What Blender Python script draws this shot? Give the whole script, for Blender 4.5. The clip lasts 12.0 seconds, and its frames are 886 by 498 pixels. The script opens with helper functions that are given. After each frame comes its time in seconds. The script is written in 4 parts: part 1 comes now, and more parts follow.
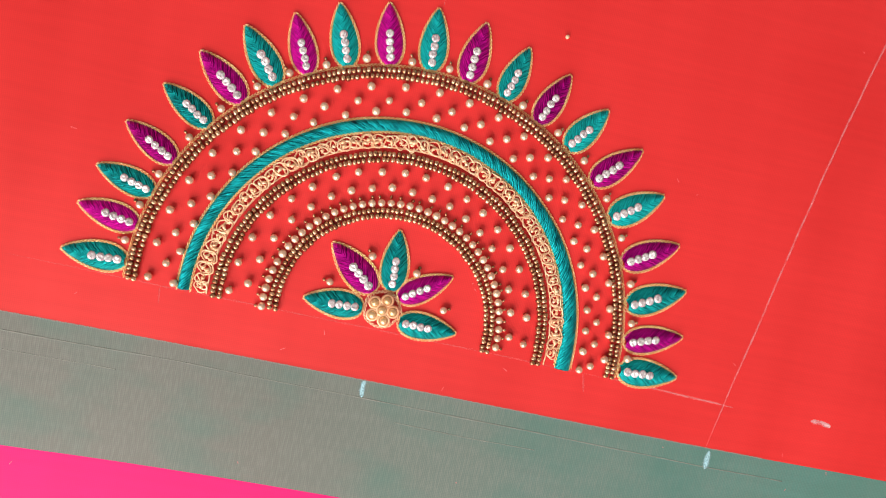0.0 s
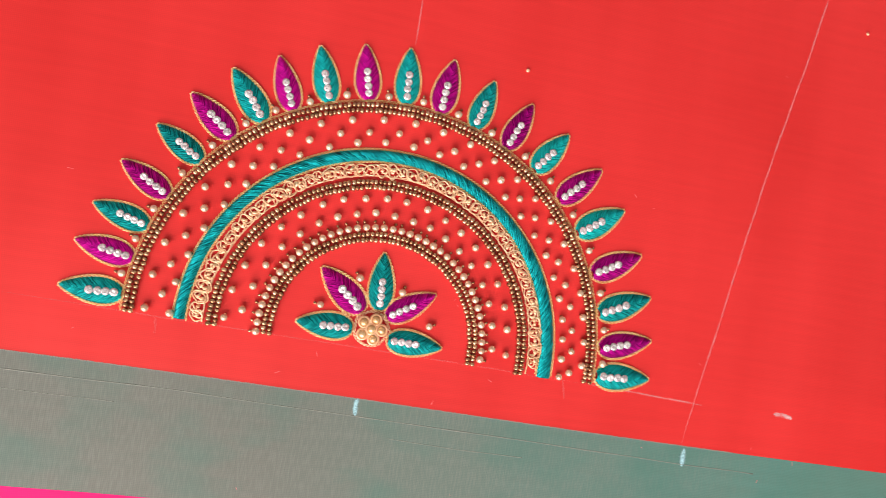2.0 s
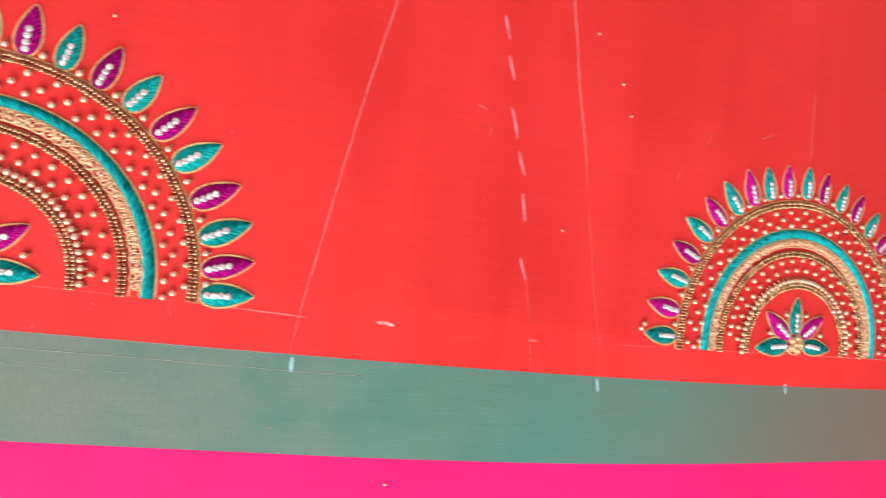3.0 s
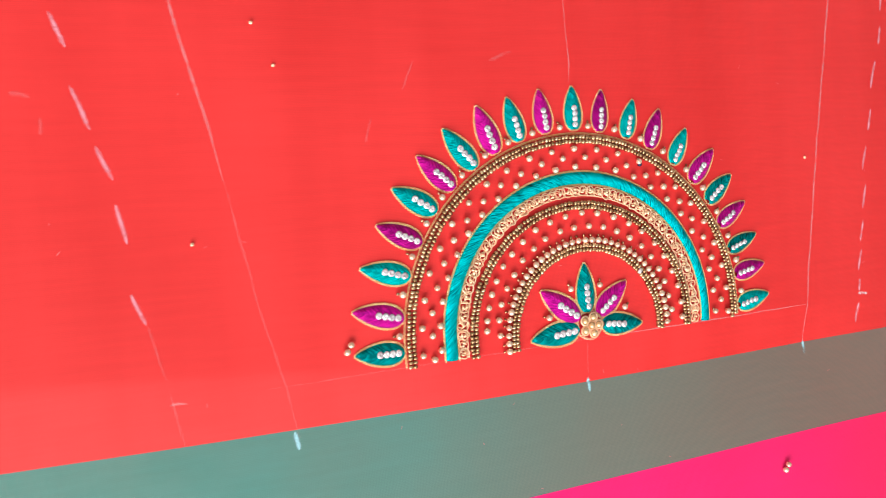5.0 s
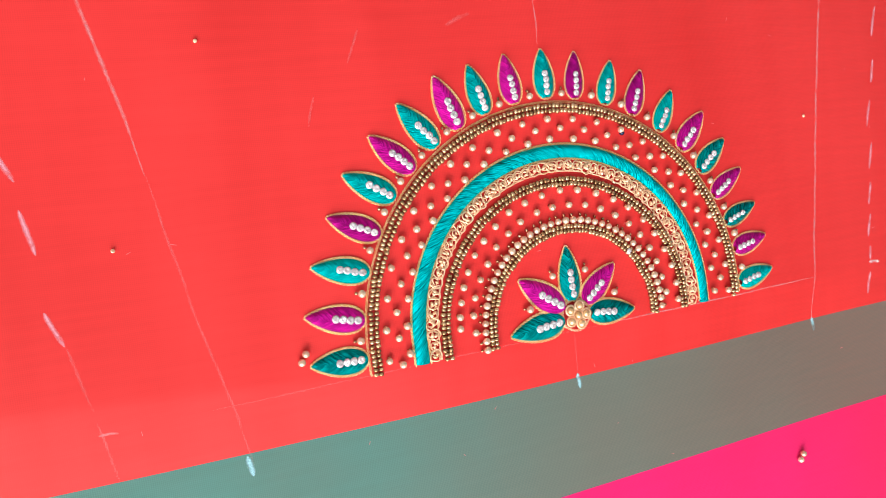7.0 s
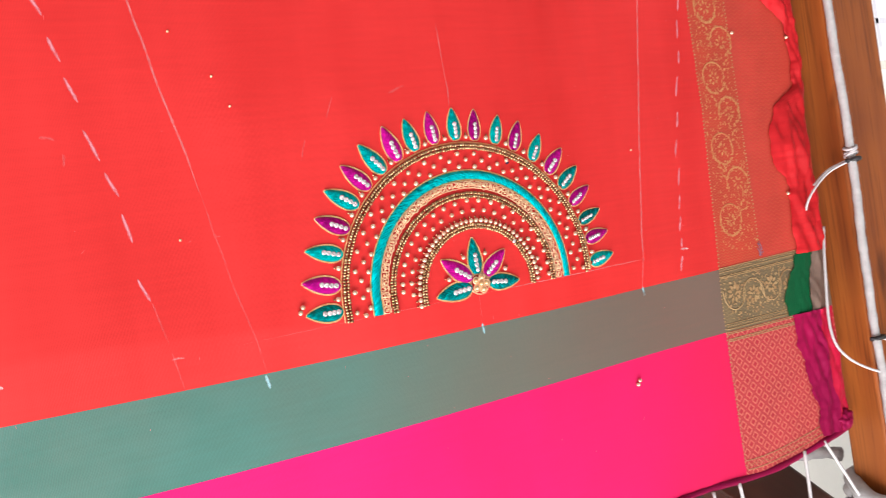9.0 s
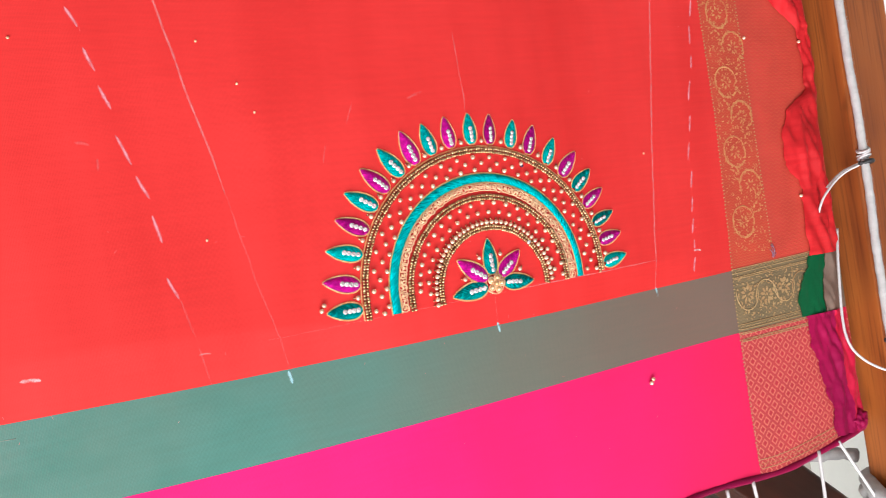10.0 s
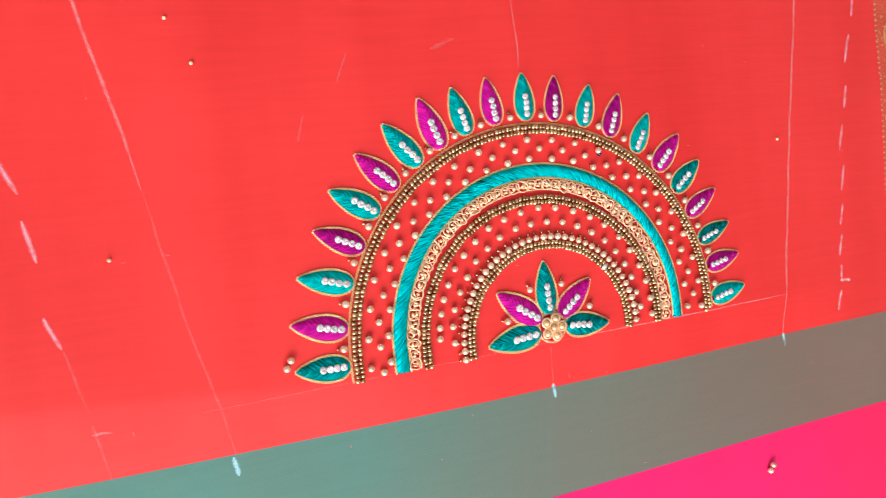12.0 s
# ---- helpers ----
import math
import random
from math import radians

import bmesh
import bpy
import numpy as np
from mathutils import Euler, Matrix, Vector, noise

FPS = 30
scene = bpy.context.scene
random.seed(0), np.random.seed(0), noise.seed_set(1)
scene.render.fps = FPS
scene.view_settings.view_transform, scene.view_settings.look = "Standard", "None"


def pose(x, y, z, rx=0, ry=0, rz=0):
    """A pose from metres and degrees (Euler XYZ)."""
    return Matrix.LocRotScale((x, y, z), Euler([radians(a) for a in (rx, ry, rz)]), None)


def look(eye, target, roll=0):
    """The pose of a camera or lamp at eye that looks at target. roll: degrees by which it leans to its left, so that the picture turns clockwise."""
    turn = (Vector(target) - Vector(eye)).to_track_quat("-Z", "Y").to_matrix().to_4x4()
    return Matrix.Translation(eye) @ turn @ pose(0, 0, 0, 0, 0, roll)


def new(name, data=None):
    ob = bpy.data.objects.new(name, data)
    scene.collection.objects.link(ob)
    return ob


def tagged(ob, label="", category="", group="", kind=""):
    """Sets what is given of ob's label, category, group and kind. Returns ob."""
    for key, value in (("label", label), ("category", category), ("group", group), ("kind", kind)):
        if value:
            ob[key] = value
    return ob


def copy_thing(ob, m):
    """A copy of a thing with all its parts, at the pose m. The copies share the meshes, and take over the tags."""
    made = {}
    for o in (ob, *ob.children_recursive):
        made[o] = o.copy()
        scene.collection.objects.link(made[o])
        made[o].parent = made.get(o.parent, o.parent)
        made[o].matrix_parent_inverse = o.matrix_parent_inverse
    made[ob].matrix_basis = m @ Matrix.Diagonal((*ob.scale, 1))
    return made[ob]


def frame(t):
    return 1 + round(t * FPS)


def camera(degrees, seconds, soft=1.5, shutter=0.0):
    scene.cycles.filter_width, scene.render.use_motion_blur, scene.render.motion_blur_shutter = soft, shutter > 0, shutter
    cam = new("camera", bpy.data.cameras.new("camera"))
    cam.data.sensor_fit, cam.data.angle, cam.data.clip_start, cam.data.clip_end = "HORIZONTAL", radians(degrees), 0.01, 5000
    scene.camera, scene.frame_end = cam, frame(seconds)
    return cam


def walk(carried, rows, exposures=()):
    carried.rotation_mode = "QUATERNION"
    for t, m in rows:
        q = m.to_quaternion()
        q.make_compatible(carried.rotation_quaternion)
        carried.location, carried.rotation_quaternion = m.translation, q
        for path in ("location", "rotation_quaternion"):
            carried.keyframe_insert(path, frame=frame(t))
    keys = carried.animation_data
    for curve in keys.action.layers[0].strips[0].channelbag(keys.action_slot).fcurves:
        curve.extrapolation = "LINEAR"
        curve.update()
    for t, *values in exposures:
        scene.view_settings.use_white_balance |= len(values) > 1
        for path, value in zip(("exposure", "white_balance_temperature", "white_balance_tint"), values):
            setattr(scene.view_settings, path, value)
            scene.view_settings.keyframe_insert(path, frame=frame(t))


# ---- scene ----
cam = camera(61.67, 12.0, soft=0.40, shutter=0.35)
Z0 = 0.70          # height of the stretched cloth above the floor
walk(cam, exposures=[(0.0, -0.27, 6850, 12), (1.5, -0.25, 6850, 12), (2.6, -0.21, 6850, 12), (3.3, 0.06, 6600, 11), (3.7, 0.07, 6550, 10), (5.5, 0.08, 6100, 3),
                 (6.7, 0.08, 6100, 3), (8.5, 0.05, 6340, 8), (9.2, 0.05, 6470, 10), (10.0, 0.08, 6280, 6), (12.0, 0.10, 6140, 3)], rows=[
    (0.0, pose(-0.0204, 0.0513, 0.9524, -6.44, -6.63, 12.04)),
    (0.5, pose(-0.0241, 0.0541, 0.9609, -4.42, -7.85, 11.77)),
    (1.0, pose(-0.0297, 0.0495, 0.9643, -1.43, -10.07, 10.65)),
    (1.5, pose(-0.0364, 0.0321, 0.9654, 0.00, -10.83, 9.08)),
    (2.0, pose(-0.0321, 0.0321, 0.9684, -0.61, -10.93, 9.14)),
    (2.5, pose(0.0149, 0.0236, 1.0013, -0.91, -16.73, 8.53)),
    (3.0, pose(0.0680, 0.0241, 1.0308, -1.41, -20.73, 6.76)),
    (3.5, pose(0.1122, 0.0290, 1.0482, -0.89, -22.19, 5.54)),
    (3.7, pose(0.1324, 0.0316, 1.0416, -1.01, -21.98, 4.87)),
    (5.3, pose(0.2629, 0.0550, 0.9717, -0.57, -19.98, -5.99)),
    (5.5, pose(0.2676, 0.0587, 0.9660, -0.54, -20.17, -6.69)),
    (6.0, pose(0.2737, 0.0598, 0.9533, -0.55, -20.22, -7.67)),
    (6.5, pose(0.2725, 0.0492, 0.9521, -0.18, -20.02, -7.79)),
    (6.7, pose(0.2726, 0.0460, 0.9524, -0.34, -20.13, -7.77)),
    (8.3, pose(0.2437, 0.0453, 1.0048, 1.52, -21.77, -9.01)),
    (8.5, pose(0.2270, 0.0391, 1.0225, 1.45, -22.27, -9.07)),
    (9.0, pose(0.2113, 0.0278, 1.0820, 3.44, -25.73, -9.60)),
    (9.3, pose(0.2216, 0.0290, 1.1030, 3.11, -25.37, -9.29)),
    (9.5, pose(0.2199, 0.0337, 1.0976, 2.38, -25.09, -8.58)),
    (10.0, pose(0.2069, 0.0244, 1.0943, 3.90, -24.22, -9.54)),
    (10.5, pose(0.2179, 0.0391, 1.0617, 1.69, -21.96, -7.84)),
    (11.0, pose(0.2445, 0.0509, 1.0125, -0.58, -20.85, -6.21)),
    (11.5, pose(0.2651, 0.0529, 0.9764, -0.91, -19.04, -6.28)),
    (12.0, pose(0.2761, 0.0478, 0.9697, 0.06, -20.09, -6.90)),
])

# ---- light: daylight from one window, white room ----
world = bpy.data.worlds.new("sky")
scene.world = world
world.use_nodes = True
wn = world.node_tree.nodes
sky = wn.new("ShaderNodeTexSky")
sky.sky_type, sky.sun_disc = "NISHITA", False
sky.sun_elevation, sky.sun_rotation = radians(45.0), radians(90.0)
wn["Background"].inputs["Strength"].default_value = 0.10
world.node_tree.links.new(sky.outputs[0], wn["Background"].inputs["Color"])
sun = new("sun", bpy.data.lights.new("sun", "SUN"))
sun.data.energy, sun.data.angle, sun.data.color = 3.2, radians(0.5), (1.0, 0.95, 0.88)
sun.matrix_world = look((5.0, 0.0, 5.0), (0, 0, 0))
ROOM = (-2.4, 3.4, -1.3, 2.6, 2.8)     # x0 x1 y0 y1 height
WIN = (-1.50, 0.70, 0.88, 2.45)          # window in the south wall: x0 x1 z0 z1
DOOR = (-0.34, 1.30, 2.05)                # open doorway in the east wall: y0 y1 top
day = new("window_daylight", bpy.data.lights.new("window_daylight", "AREA"))
day.data.shape, day.data.size, day.data.size_y = "RECTANGLE", WIN[1] - WIN[0] - 0.1, WIN[3] - WIN[2] - 0.1
day.data.energy, day.data.color = 82.0, (1.0, 0.98, 0.95)
day.matrix_world = look(((WIN[0] + WIN[1]) / 2, ROOM[2] - 0.03, (WIN[2] + WIN[3]) / 2), (0.25, 0.1, 0.7))
scene.view_settings.exposure = 0.0


# ---- material helpers ----
def material(name):
    m = bpy.data.materials.new(name)
    m.use_nodes = True
    nt = m.node_tree
    return m, nt, nt.nodes["Principled BSDF"]


def node(nt, kind, **kw):
    n = nt.nodes.new(kind)
    for key, value in kw.items():
        n.inputs[key.replace("_", " ")].default_value = value
    return n


def math_node(nt, op, a, b=None):
    n = nt.nodes.new("ShaderNodeMath")
    n.operation = op
    for i, v in enumerate((a, b)):
        if v is None:
            continue
        if isinstance(v, (int, float)):
            n.inputs[i].default_value = v
        else:
            nt.links.new(v, n.inputs[i])
    return n.outputs[0]


def mixed(nt, fac, a, b):
    n = nt.nodes.new("ShaderNodeMix")
    n.data_type = "RGBA"
    for socket, v in ((n.inputs[0], fac), (n.inputs[6], a), (n.inputs[7], b)):
        if isinstance(v, (int, float)):
            socket.default_value = v
        elif isinstance(v, tuple):
            socket.default_value = (*v, 1)
        else:
            nt.links.new(v, socket)
    return n.outputs[2]


def ramp(nt, fac, lo, hi):
    n = nt.nodes.new("ShaderNodeMapRange")
    n.inputs[1].default_value, n.inputs[2].default_value = lo, hi
    nt.links.new(fac, n.inputs[0])
    return n.outputs[0]


def coords(nt, scale=(1, 1, 1), uv=False):
    tc = nt.nodes.new("ShaderNodeTexCoord")
    mp = nt.nodes.new("ShaderNodeMapping")
    mp.inputs["Scale"].default_value = scale
    nt.links.new(tc.outputs["UV" if uv else "Object"], mp.inputs[0])
    return mp.outputs[0]


def noise_at(nt, vec, scale, detail=3.0):
    n = node(nt, "ShaderNodeTexNoise", Scale=scale, Detail=detail)
    nt.links.new(vec, n.inputs["Vector"])
    return n.outputs["Fac"]


def bump(nt, bsdf, height, strength, distance):
    n = nt.nodes.new("ShaderNodeBump")
    n.inputs["Strength"].default_value, n.inputs["Distance"].default_value = strength, distance
    nt.links.new(height, n.inputs["Height"])
    nt.links.new(n.outputs[0], bsdf.inputs["Normal"])


def weave(nt, pitch):
    """Height of a plain weave with threads of that pitch, in x and y."""
    v = coords(nt)
    s = nt.nodes.new("ShaderNodeSeparateXYZ")
    nt.links.new(v, s.inputs[0])
    k = 2 * math.pi / pitch
    drift = math_node(nt, "MULTIPLY", noise_at(nt, v, 110.0, 2.0), 0.0011)      # threads are never quite evenly spaced
    a = math_node(nt, "SINE", math_node(nt, "MULTIPLY", math_node(nt, "ADD", s.outputs[0], drift), k))
    b = math_node(nt, "SINE", math_node(nt, "MULTIPLY", math_node(nt, "SUBTRACT", s.outputs[1], drift), k))
    return math_node(nt, "ADD", math_node(nt, "MULTIPLY", a, 0.58), math_node(nt, "MULTIPLY", b, 0.42)), s


def silk(name, warm, cool, sheen, rough=0.5, along=None, ribs=0.20):
    """Woven silk: two close thread colours, slubs along x, creases along y, a soft sheen."""
    m, nt, b = material(name)
    w, s = weave(nt, 0.00062)
    slub = noise_at(nt, coords(nt, (30, 420, 1)), 1.0, 2.0)
    crease = noise_at(nt, coords(nt, (38, 2.2, 1)), 1.0, 3.0)
    cloud = noise_at(nt, coords(nt), 7.0, 3.0)
    f = math_node(nt, "ADD", math_node(nt, "MULTIPLY", slub, 0.10),
                  math_node(nt, "ADD", math_node(nt, "MULTIPLY", crease, 0.32), math_node(nt, "MULTIPLY", cloud, 0.58)))
    col = mixed(nt, ramp(nt, f, 0.36, 0.66), warm, cool)
    # colour drifts along x in place of the silk's view-dependent sheen
    for x0, x1, third in along or ():
        drift = math_node(nt, "ADD", s.outputs[0], math_node(nt, "MULTIPLY", math_node(nt, "SUBTRACT", cloud, 0.5), 0.12))
        col = mixed(nt, ramp(nt, drift, x0, x1), col, third) if x0 > 0 else mixed(nt, ramp(nt, drift, x0, x1), third, col)
    if along and along[0][0] < 0:       # short slack warp threads and blotches of shot colour
        warp = noise_at(nt, coords(nt, (1500, 190, 1)), 1.0, 2.0)
        near = ramp(nt, s.outputs[0], 0.24, 0.06)
        col = mixed(nt, math_node(nt, "MULTIPLY", math_node(nt, "MULTIPLY", ramp(nt, warp, 0.44, 0.62), near), 0.30), col, (0.27, 0.28, 0.255))
        patch = ramp(nt, noise_at(nt, coords(nt, (1, 1.6, 1)), 22.0, 4.0), 0.46, 0.66)
        fade = ramp(nt, s.outputs[0], 0.42, 0.12)
        col = mixed(nt, math_node(nt, "MULTIPLY", math_node(nt, "MULTIPLY", patch, fade), 0.50), col, (0.050, 0.195, 0.160))
    if along is None and warm[0] > 0.8:       # rubbed chalk dust
        dust = noise_at(nt, coords(nt, (1.0, 0.55, 1)), 46.0, 6.0)
        col = mixed(nt, math_node(nt, "MULTIPLY", ramp(nt, dust, 0.56, 0.76), 0.36), col, (0.84, 0.13, 0.13))
        fleck = ramp(nt, noise_at(nt, coords(nt), 520.0, 2.0), 0.64, 0.75)
        where = ramp(nt, noise_at(nt, coords(nt), 24.0, 3.0), 0.42, 0.66)
        col = mixed(nt, math_node(nt, "MULTIPLY", math_node(nt, "MULTIPLY", fleck, where), 0.50), col, (0.86, 0.26, 0.25))
    rib = ramp(nt, math_node(nt, "ADD", w, math_node(nt, "MULTIPLY", slub, 1.2)), -0.6, 1.8)
    col = mixed(nt, math_node(nt, "MULTIPLY", rib, ribs), col, tuple(0.45 * c for c in cool))
    nt.links.new(col, b.inputs["Base Color"])
    b.inputs["Roughness"].default_value = rough
    b.inputs["Specular IOR Level"].default_value = 0.42
    b.inputs["Specular Tint"].default_value = (*sheen, 1)
    b.inputs["Sheen Weight"].default_value = 0.10
    b.inputs["Sheen Roughness"].default_value = 0.35
    b.inputs["Sheen Tint"].default_value = (*sheen, 1)
    h = math_node(nt, "ADD", math_node(nt, "MULTIPLY", w, 0.05), math_node(nt, "MULTIPLY", slub, 0.3))
    h = math_node(nt, "ADD", h, math_node(nt, "MULTIPLY", crease, 2.0))
    bump(nt, b, h, 0.35, 0.0004)
    return m


def satin(name, dark, light, rough=0.36):
    """Satin stitches: fine threads that run slantwise across the shape (UV in millimetres)."""
    m, nt, b = material(name)
    v = coords(nt, uv=True)
    s = nt.nodes.new("ShaderNodeSeparateXYZ")
    nt.links.new(v, s.inputs[0])
    wob = noise_at(nt, coords(nt, (0.7, 0.7, 1), uv=True), 1.0, 2.0)
    q = math_node(nt, "SUBTRACT", s.outputs[0], math_node(nt, "MULTIPLY", math_node(nt, "ABSOLUTE", s.outputs[1]), 1.25))
    q = math_node(nt, "ADD", q, math_node(nt, "MULTIPLY", wob, 1.5))
    thread = math_node(nt, "SINE", math_node(nt, "MULTIPLY", q, 2 * math.pi / 1.05))
    comb = nt.nodes.new("ShaderNodeCombineXYZ")
    nt.links.new(math_node(nt, "MULTIPLY", q, 1.1), comb.inputs[0])
    nt.links.new(math_node(nt, "MULTIPLY", s.outputs[1], 0.25), comb.inputs[1])
    strand = noise_at(nt, comb.outputs[0], 1.0, 2.0)
    info = nt.nodes.new("ShaderNodeObjectInfo")
    fine = nt.nodes.new("ShaderNodeCombineXYZ")
    nt.links.new(math_node(nt, "MULTIPLY", q, 5.5), fine.inputs[0])
    nt.links.new(math_node(nt, "MULTIPLY", s.outputs[1], 0.5), fine.inputs[1])
    hair = noise_at(nt, fine.outputs[0], 1.0, 1.0)
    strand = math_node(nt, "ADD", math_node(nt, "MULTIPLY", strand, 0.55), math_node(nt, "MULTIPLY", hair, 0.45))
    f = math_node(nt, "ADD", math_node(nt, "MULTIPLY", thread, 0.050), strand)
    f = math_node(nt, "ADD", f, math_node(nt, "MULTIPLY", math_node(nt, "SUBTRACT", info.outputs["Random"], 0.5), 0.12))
    # highlights and shaded gaps of the strands are mixed into the colour
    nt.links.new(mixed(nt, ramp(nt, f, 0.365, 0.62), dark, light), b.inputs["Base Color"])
    b.inputs["Metallic"].default_value = 0.45
    b.inputs["Roughness"].default_value = rough
    b.inputs["Specular IOR Level"].default_value = 0.22
    b.inputs["Anisotropic"].default_value = 0.75
    tangent = nt.nodes.new("ShaderNodeTangent")
    tangent.direction_type, tangent.uv_map = "UV_MAP", "thread"
    nt.links.new(tangent.outputs[0], b.inputs["Tangent"])
    k = 1.0 / max(light)
    b.inputs["Specular Tint"].default_value = (light[0] * k, light[1] * k, light[2] * k, 1)
    bump(nt, b, math_node(nt, "ADD", math_node(nt, "MULTIPLY", thread, 0.16), math_node(nt, "MULTIPLY", strand, 2.6)), 1.0, 0.00034)
    return m


def metal(name, dark, light, rough, metallic=0.9, coat=0.0, spread=1.0):
    """Beads, wire and pearls: colour varies from piece to piece and over each one."""
    m, nt, b = material(name)
    n = noise_at(nt, coords(nt), 700.0, 2.0)
    info = nt.nodes.new("ShaderNodeObjectInfo")
    geo = nt.nodes.new("ShaderNodeNewGeometry")
    r = math_node(nt, "FRACT", math_node(nt, "ADD", info.outputs["Random"], geo.outputs["Random Per Island"]))
    pit = ramp(nt, noise_at(nt, coords(nt), 2000.0, 2.0), 0.52, 0.30)
    f = math_node(nt, "ADD", math_node(nt, "MULTIPLY", n, 0.5), math_node(nt, "MULTIPLY", r, 0.5 * spread))
    f = math_node(nt, "SUBTRACT", f, math_node(nt, "MULTIPLY", pit, 0.5))
    nt.links.new(mixed(nt, ramp(nt, f, 0.15, 0.85), dark, light), b.inputs["Base Color"])
    b.inputs["Metallic"].default_value = metallic
    nt.links.new(math_node(nt, "ADD", math_node(nt, "MULTIPLY", n, 0.18), rough - 0.09), b.inputs["Roughness"])
    b.inputs["Coat Weight"].default_value = coat
    b.inputs["Coat Roughness"].default_value = 0.12
    bump(nt, b, noise_at(nt, coords(nt), 2100.0, 2.0), 0.5, 0.00012)
    return m


def plain(name, a, c, rough, scale, stretch=(1, 1, 1), depth=0.0005, spec=0.4, lo=0.3, hi=0.7):
    m, nt, b = material(name)
    v = coords(nt, stretch)
    n, f = noise_at(nt, v, scale, 5.0), noise_at(nt, v, scale * 7, 3.0)
    h = math_node(nt, "ADD", math_node(nt, "MULTIPLY", n, 0.7), math_node(nt, "MULTIPLY", f, 0.3))
    nt.links.new(mixed(nt, ramp(nt, h, lo, hi), a, c), b.inputs["Base Color"])
    b.inputs["Roughness"].default_value = rough
    b.inputs["Specular IOR Level"].default_value = spec
    bump(nt, b, h, 0.4, depth)
    return m


def brocade(name, ground_a, ground_b, gold, cell, kind):
    """Woven ground with a gold thread figure: 'lattice' of diamonds or 'wavy' jacquard rows."""
    m, nt, b = material(name)
    w, s = weave(nt, 0.0008)
    X, Y = s.outputs[0], s.outputs[1]
    k = math.pi / cell
    if kind == "lattice":
        p = math_node(nt, "ABSOLUTE", math_node(nt, "SINE", math_node(nt, "MULTIPLY", math_node(nt, "ADD", X, Y), k)))
        q = math_node(nt, "ABSOLUTE", math_node(nt, "SINE", math_node(nt, "MULTIPLY", math_node(nt, "SUBTRACT", X, Y), k)))
        inner = math_node(nt, "MINIMUM", p, q)
        f = ramp(nt, math_node(nt, "ABSOLUTE", math_node(nt, "SUBTRACT", inner, 0.58)), 0.24, 0.12)
        f = math_node(nt, "MAXIMUM", f, math_node(nt, "MULTIPLY", ramp(nt, inner, 0.14, 0.05), 0.35))
    else:
        wob = math_node(nt, "SINE", math_node(nt, "MULTIPLY", X, 2 * math.pi / (cell * 1.9)))
        f = math_node(nt, "SINE", math_node(nt, "ADD", math_node(nt, "MULTIPLY", Y, 2 * math.pi / cell), math_node(nt, "MULTIPLY", wob, 1.6)))
        f = ramp(nt, f, 0.0, 0.9)
    spark = noise_at(nt, coords(nt), 900.0, 2.0)
    f = math_node(nt, "MULTIPLY", math_node(nt, "MULTIPLY", f, ramp(nt, spark, 0.20, 0.55)), 1.0 if kind == "lattice" else 0.45)
    cloud = noise_at(nt, coords(nt), 40.0, 3.0)
    col = mixed(nt, ramp(nt, cloud, 0.35, 0.65), ground_a, ground_b)
    nt.links.new(mixed(nt, f, col, gold), b.inputs["Base Color"])
    nt.links.new(math_node(nt, "MULTIPLY", f, 0.5), b.inputs["Metallic"])
    b.inputs["Roughness"].default_value = 0.45
    bump(nt, b, math_node(nt, "ADD", f, math_node(nt, "MULTIPLY", w, 0.1)), 0.5, 0.0003)
    return m


RED = silk("red_silk", (0.80, 0.036, 0.037), (0.63, 0.019, 0.019), (1.0, 0.72, 0.70))
GREEN = silk("shot_green_silk", (0.078, 0.278, 0.245), (0.118, 0.250, 0.212), (1.0, 0.86, 0.82), 0.45, ((-0.02, 0.20, (0.180, 0.178, 0.160)), (0.24, 0.56, (0.225, 0.125, 0.100))), 0.42)
PINK = silk("magenta_silk", (0.84, 0.016, 0.20), (0.76, 0.013, 0.165), (1.0, 0.3, 0.4), 0.5, ((0.35, 0.65, (0.80, 0.018, 0.085)),))
# the red silk again, darkened by the shadows of its crumpled fold
FOLD_RED = silk("shaded_red_silk", (0.72, 0.018, 0.026), (0.36, 0.007, 0.011), (1.0, 0.45, 0.45), 0.62)
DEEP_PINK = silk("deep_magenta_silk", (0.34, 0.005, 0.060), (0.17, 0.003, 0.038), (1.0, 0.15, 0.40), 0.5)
CRIMSON = silk("crimson_silk", (0.60, 0.010, 0.052), (0.42, 0.007, 0.036), (1.0, 0.4, 0.5), 0.45)
BRIGHT_GREEN = silk("bright_green_silk", (0.003, 0.095, 0.034), (0.002, 0.062, 0.022), (0.3, 1.0, 0.5), 0.45)
# satin tones: first for the shaded gaps, second for the thread's sheen
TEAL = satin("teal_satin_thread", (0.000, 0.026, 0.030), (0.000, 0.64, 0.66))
TEAL_ARCH = satin("sheen_teal_satin_thread", (0.000, 0.050, 0.062), (0.001, 0.78, 0.86))
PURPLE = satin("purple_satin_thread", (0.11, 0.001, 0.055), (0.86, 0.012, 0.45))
BRONZE = metal("bronze_bead", (0.33, 0.135, 0.066), (0.92, 0.56, 0.36), 0.20, 0.82)
GILT = metal("gilt_bead", (0.31, 0.150, 0.066), (0.92, 0.61, 0.36), 0.22, 0.75)
GOLD = metal("gold_zari_wire", (0.92, 0.50, 0.29), (1.0, 0.77, 0.53), 0.33, 0.42)
CHAIN = metal("gold_chain_thread", (0.86, 0.47, 0.17), (1.0, 0.80, 0.45), 0.38, 0.5)
PEARL = metal("ivory_gold_pearl", (0.84, 0.49, 0.34), (1.0, 0.78, 0.58), 0.22, 0.58, 0.5)
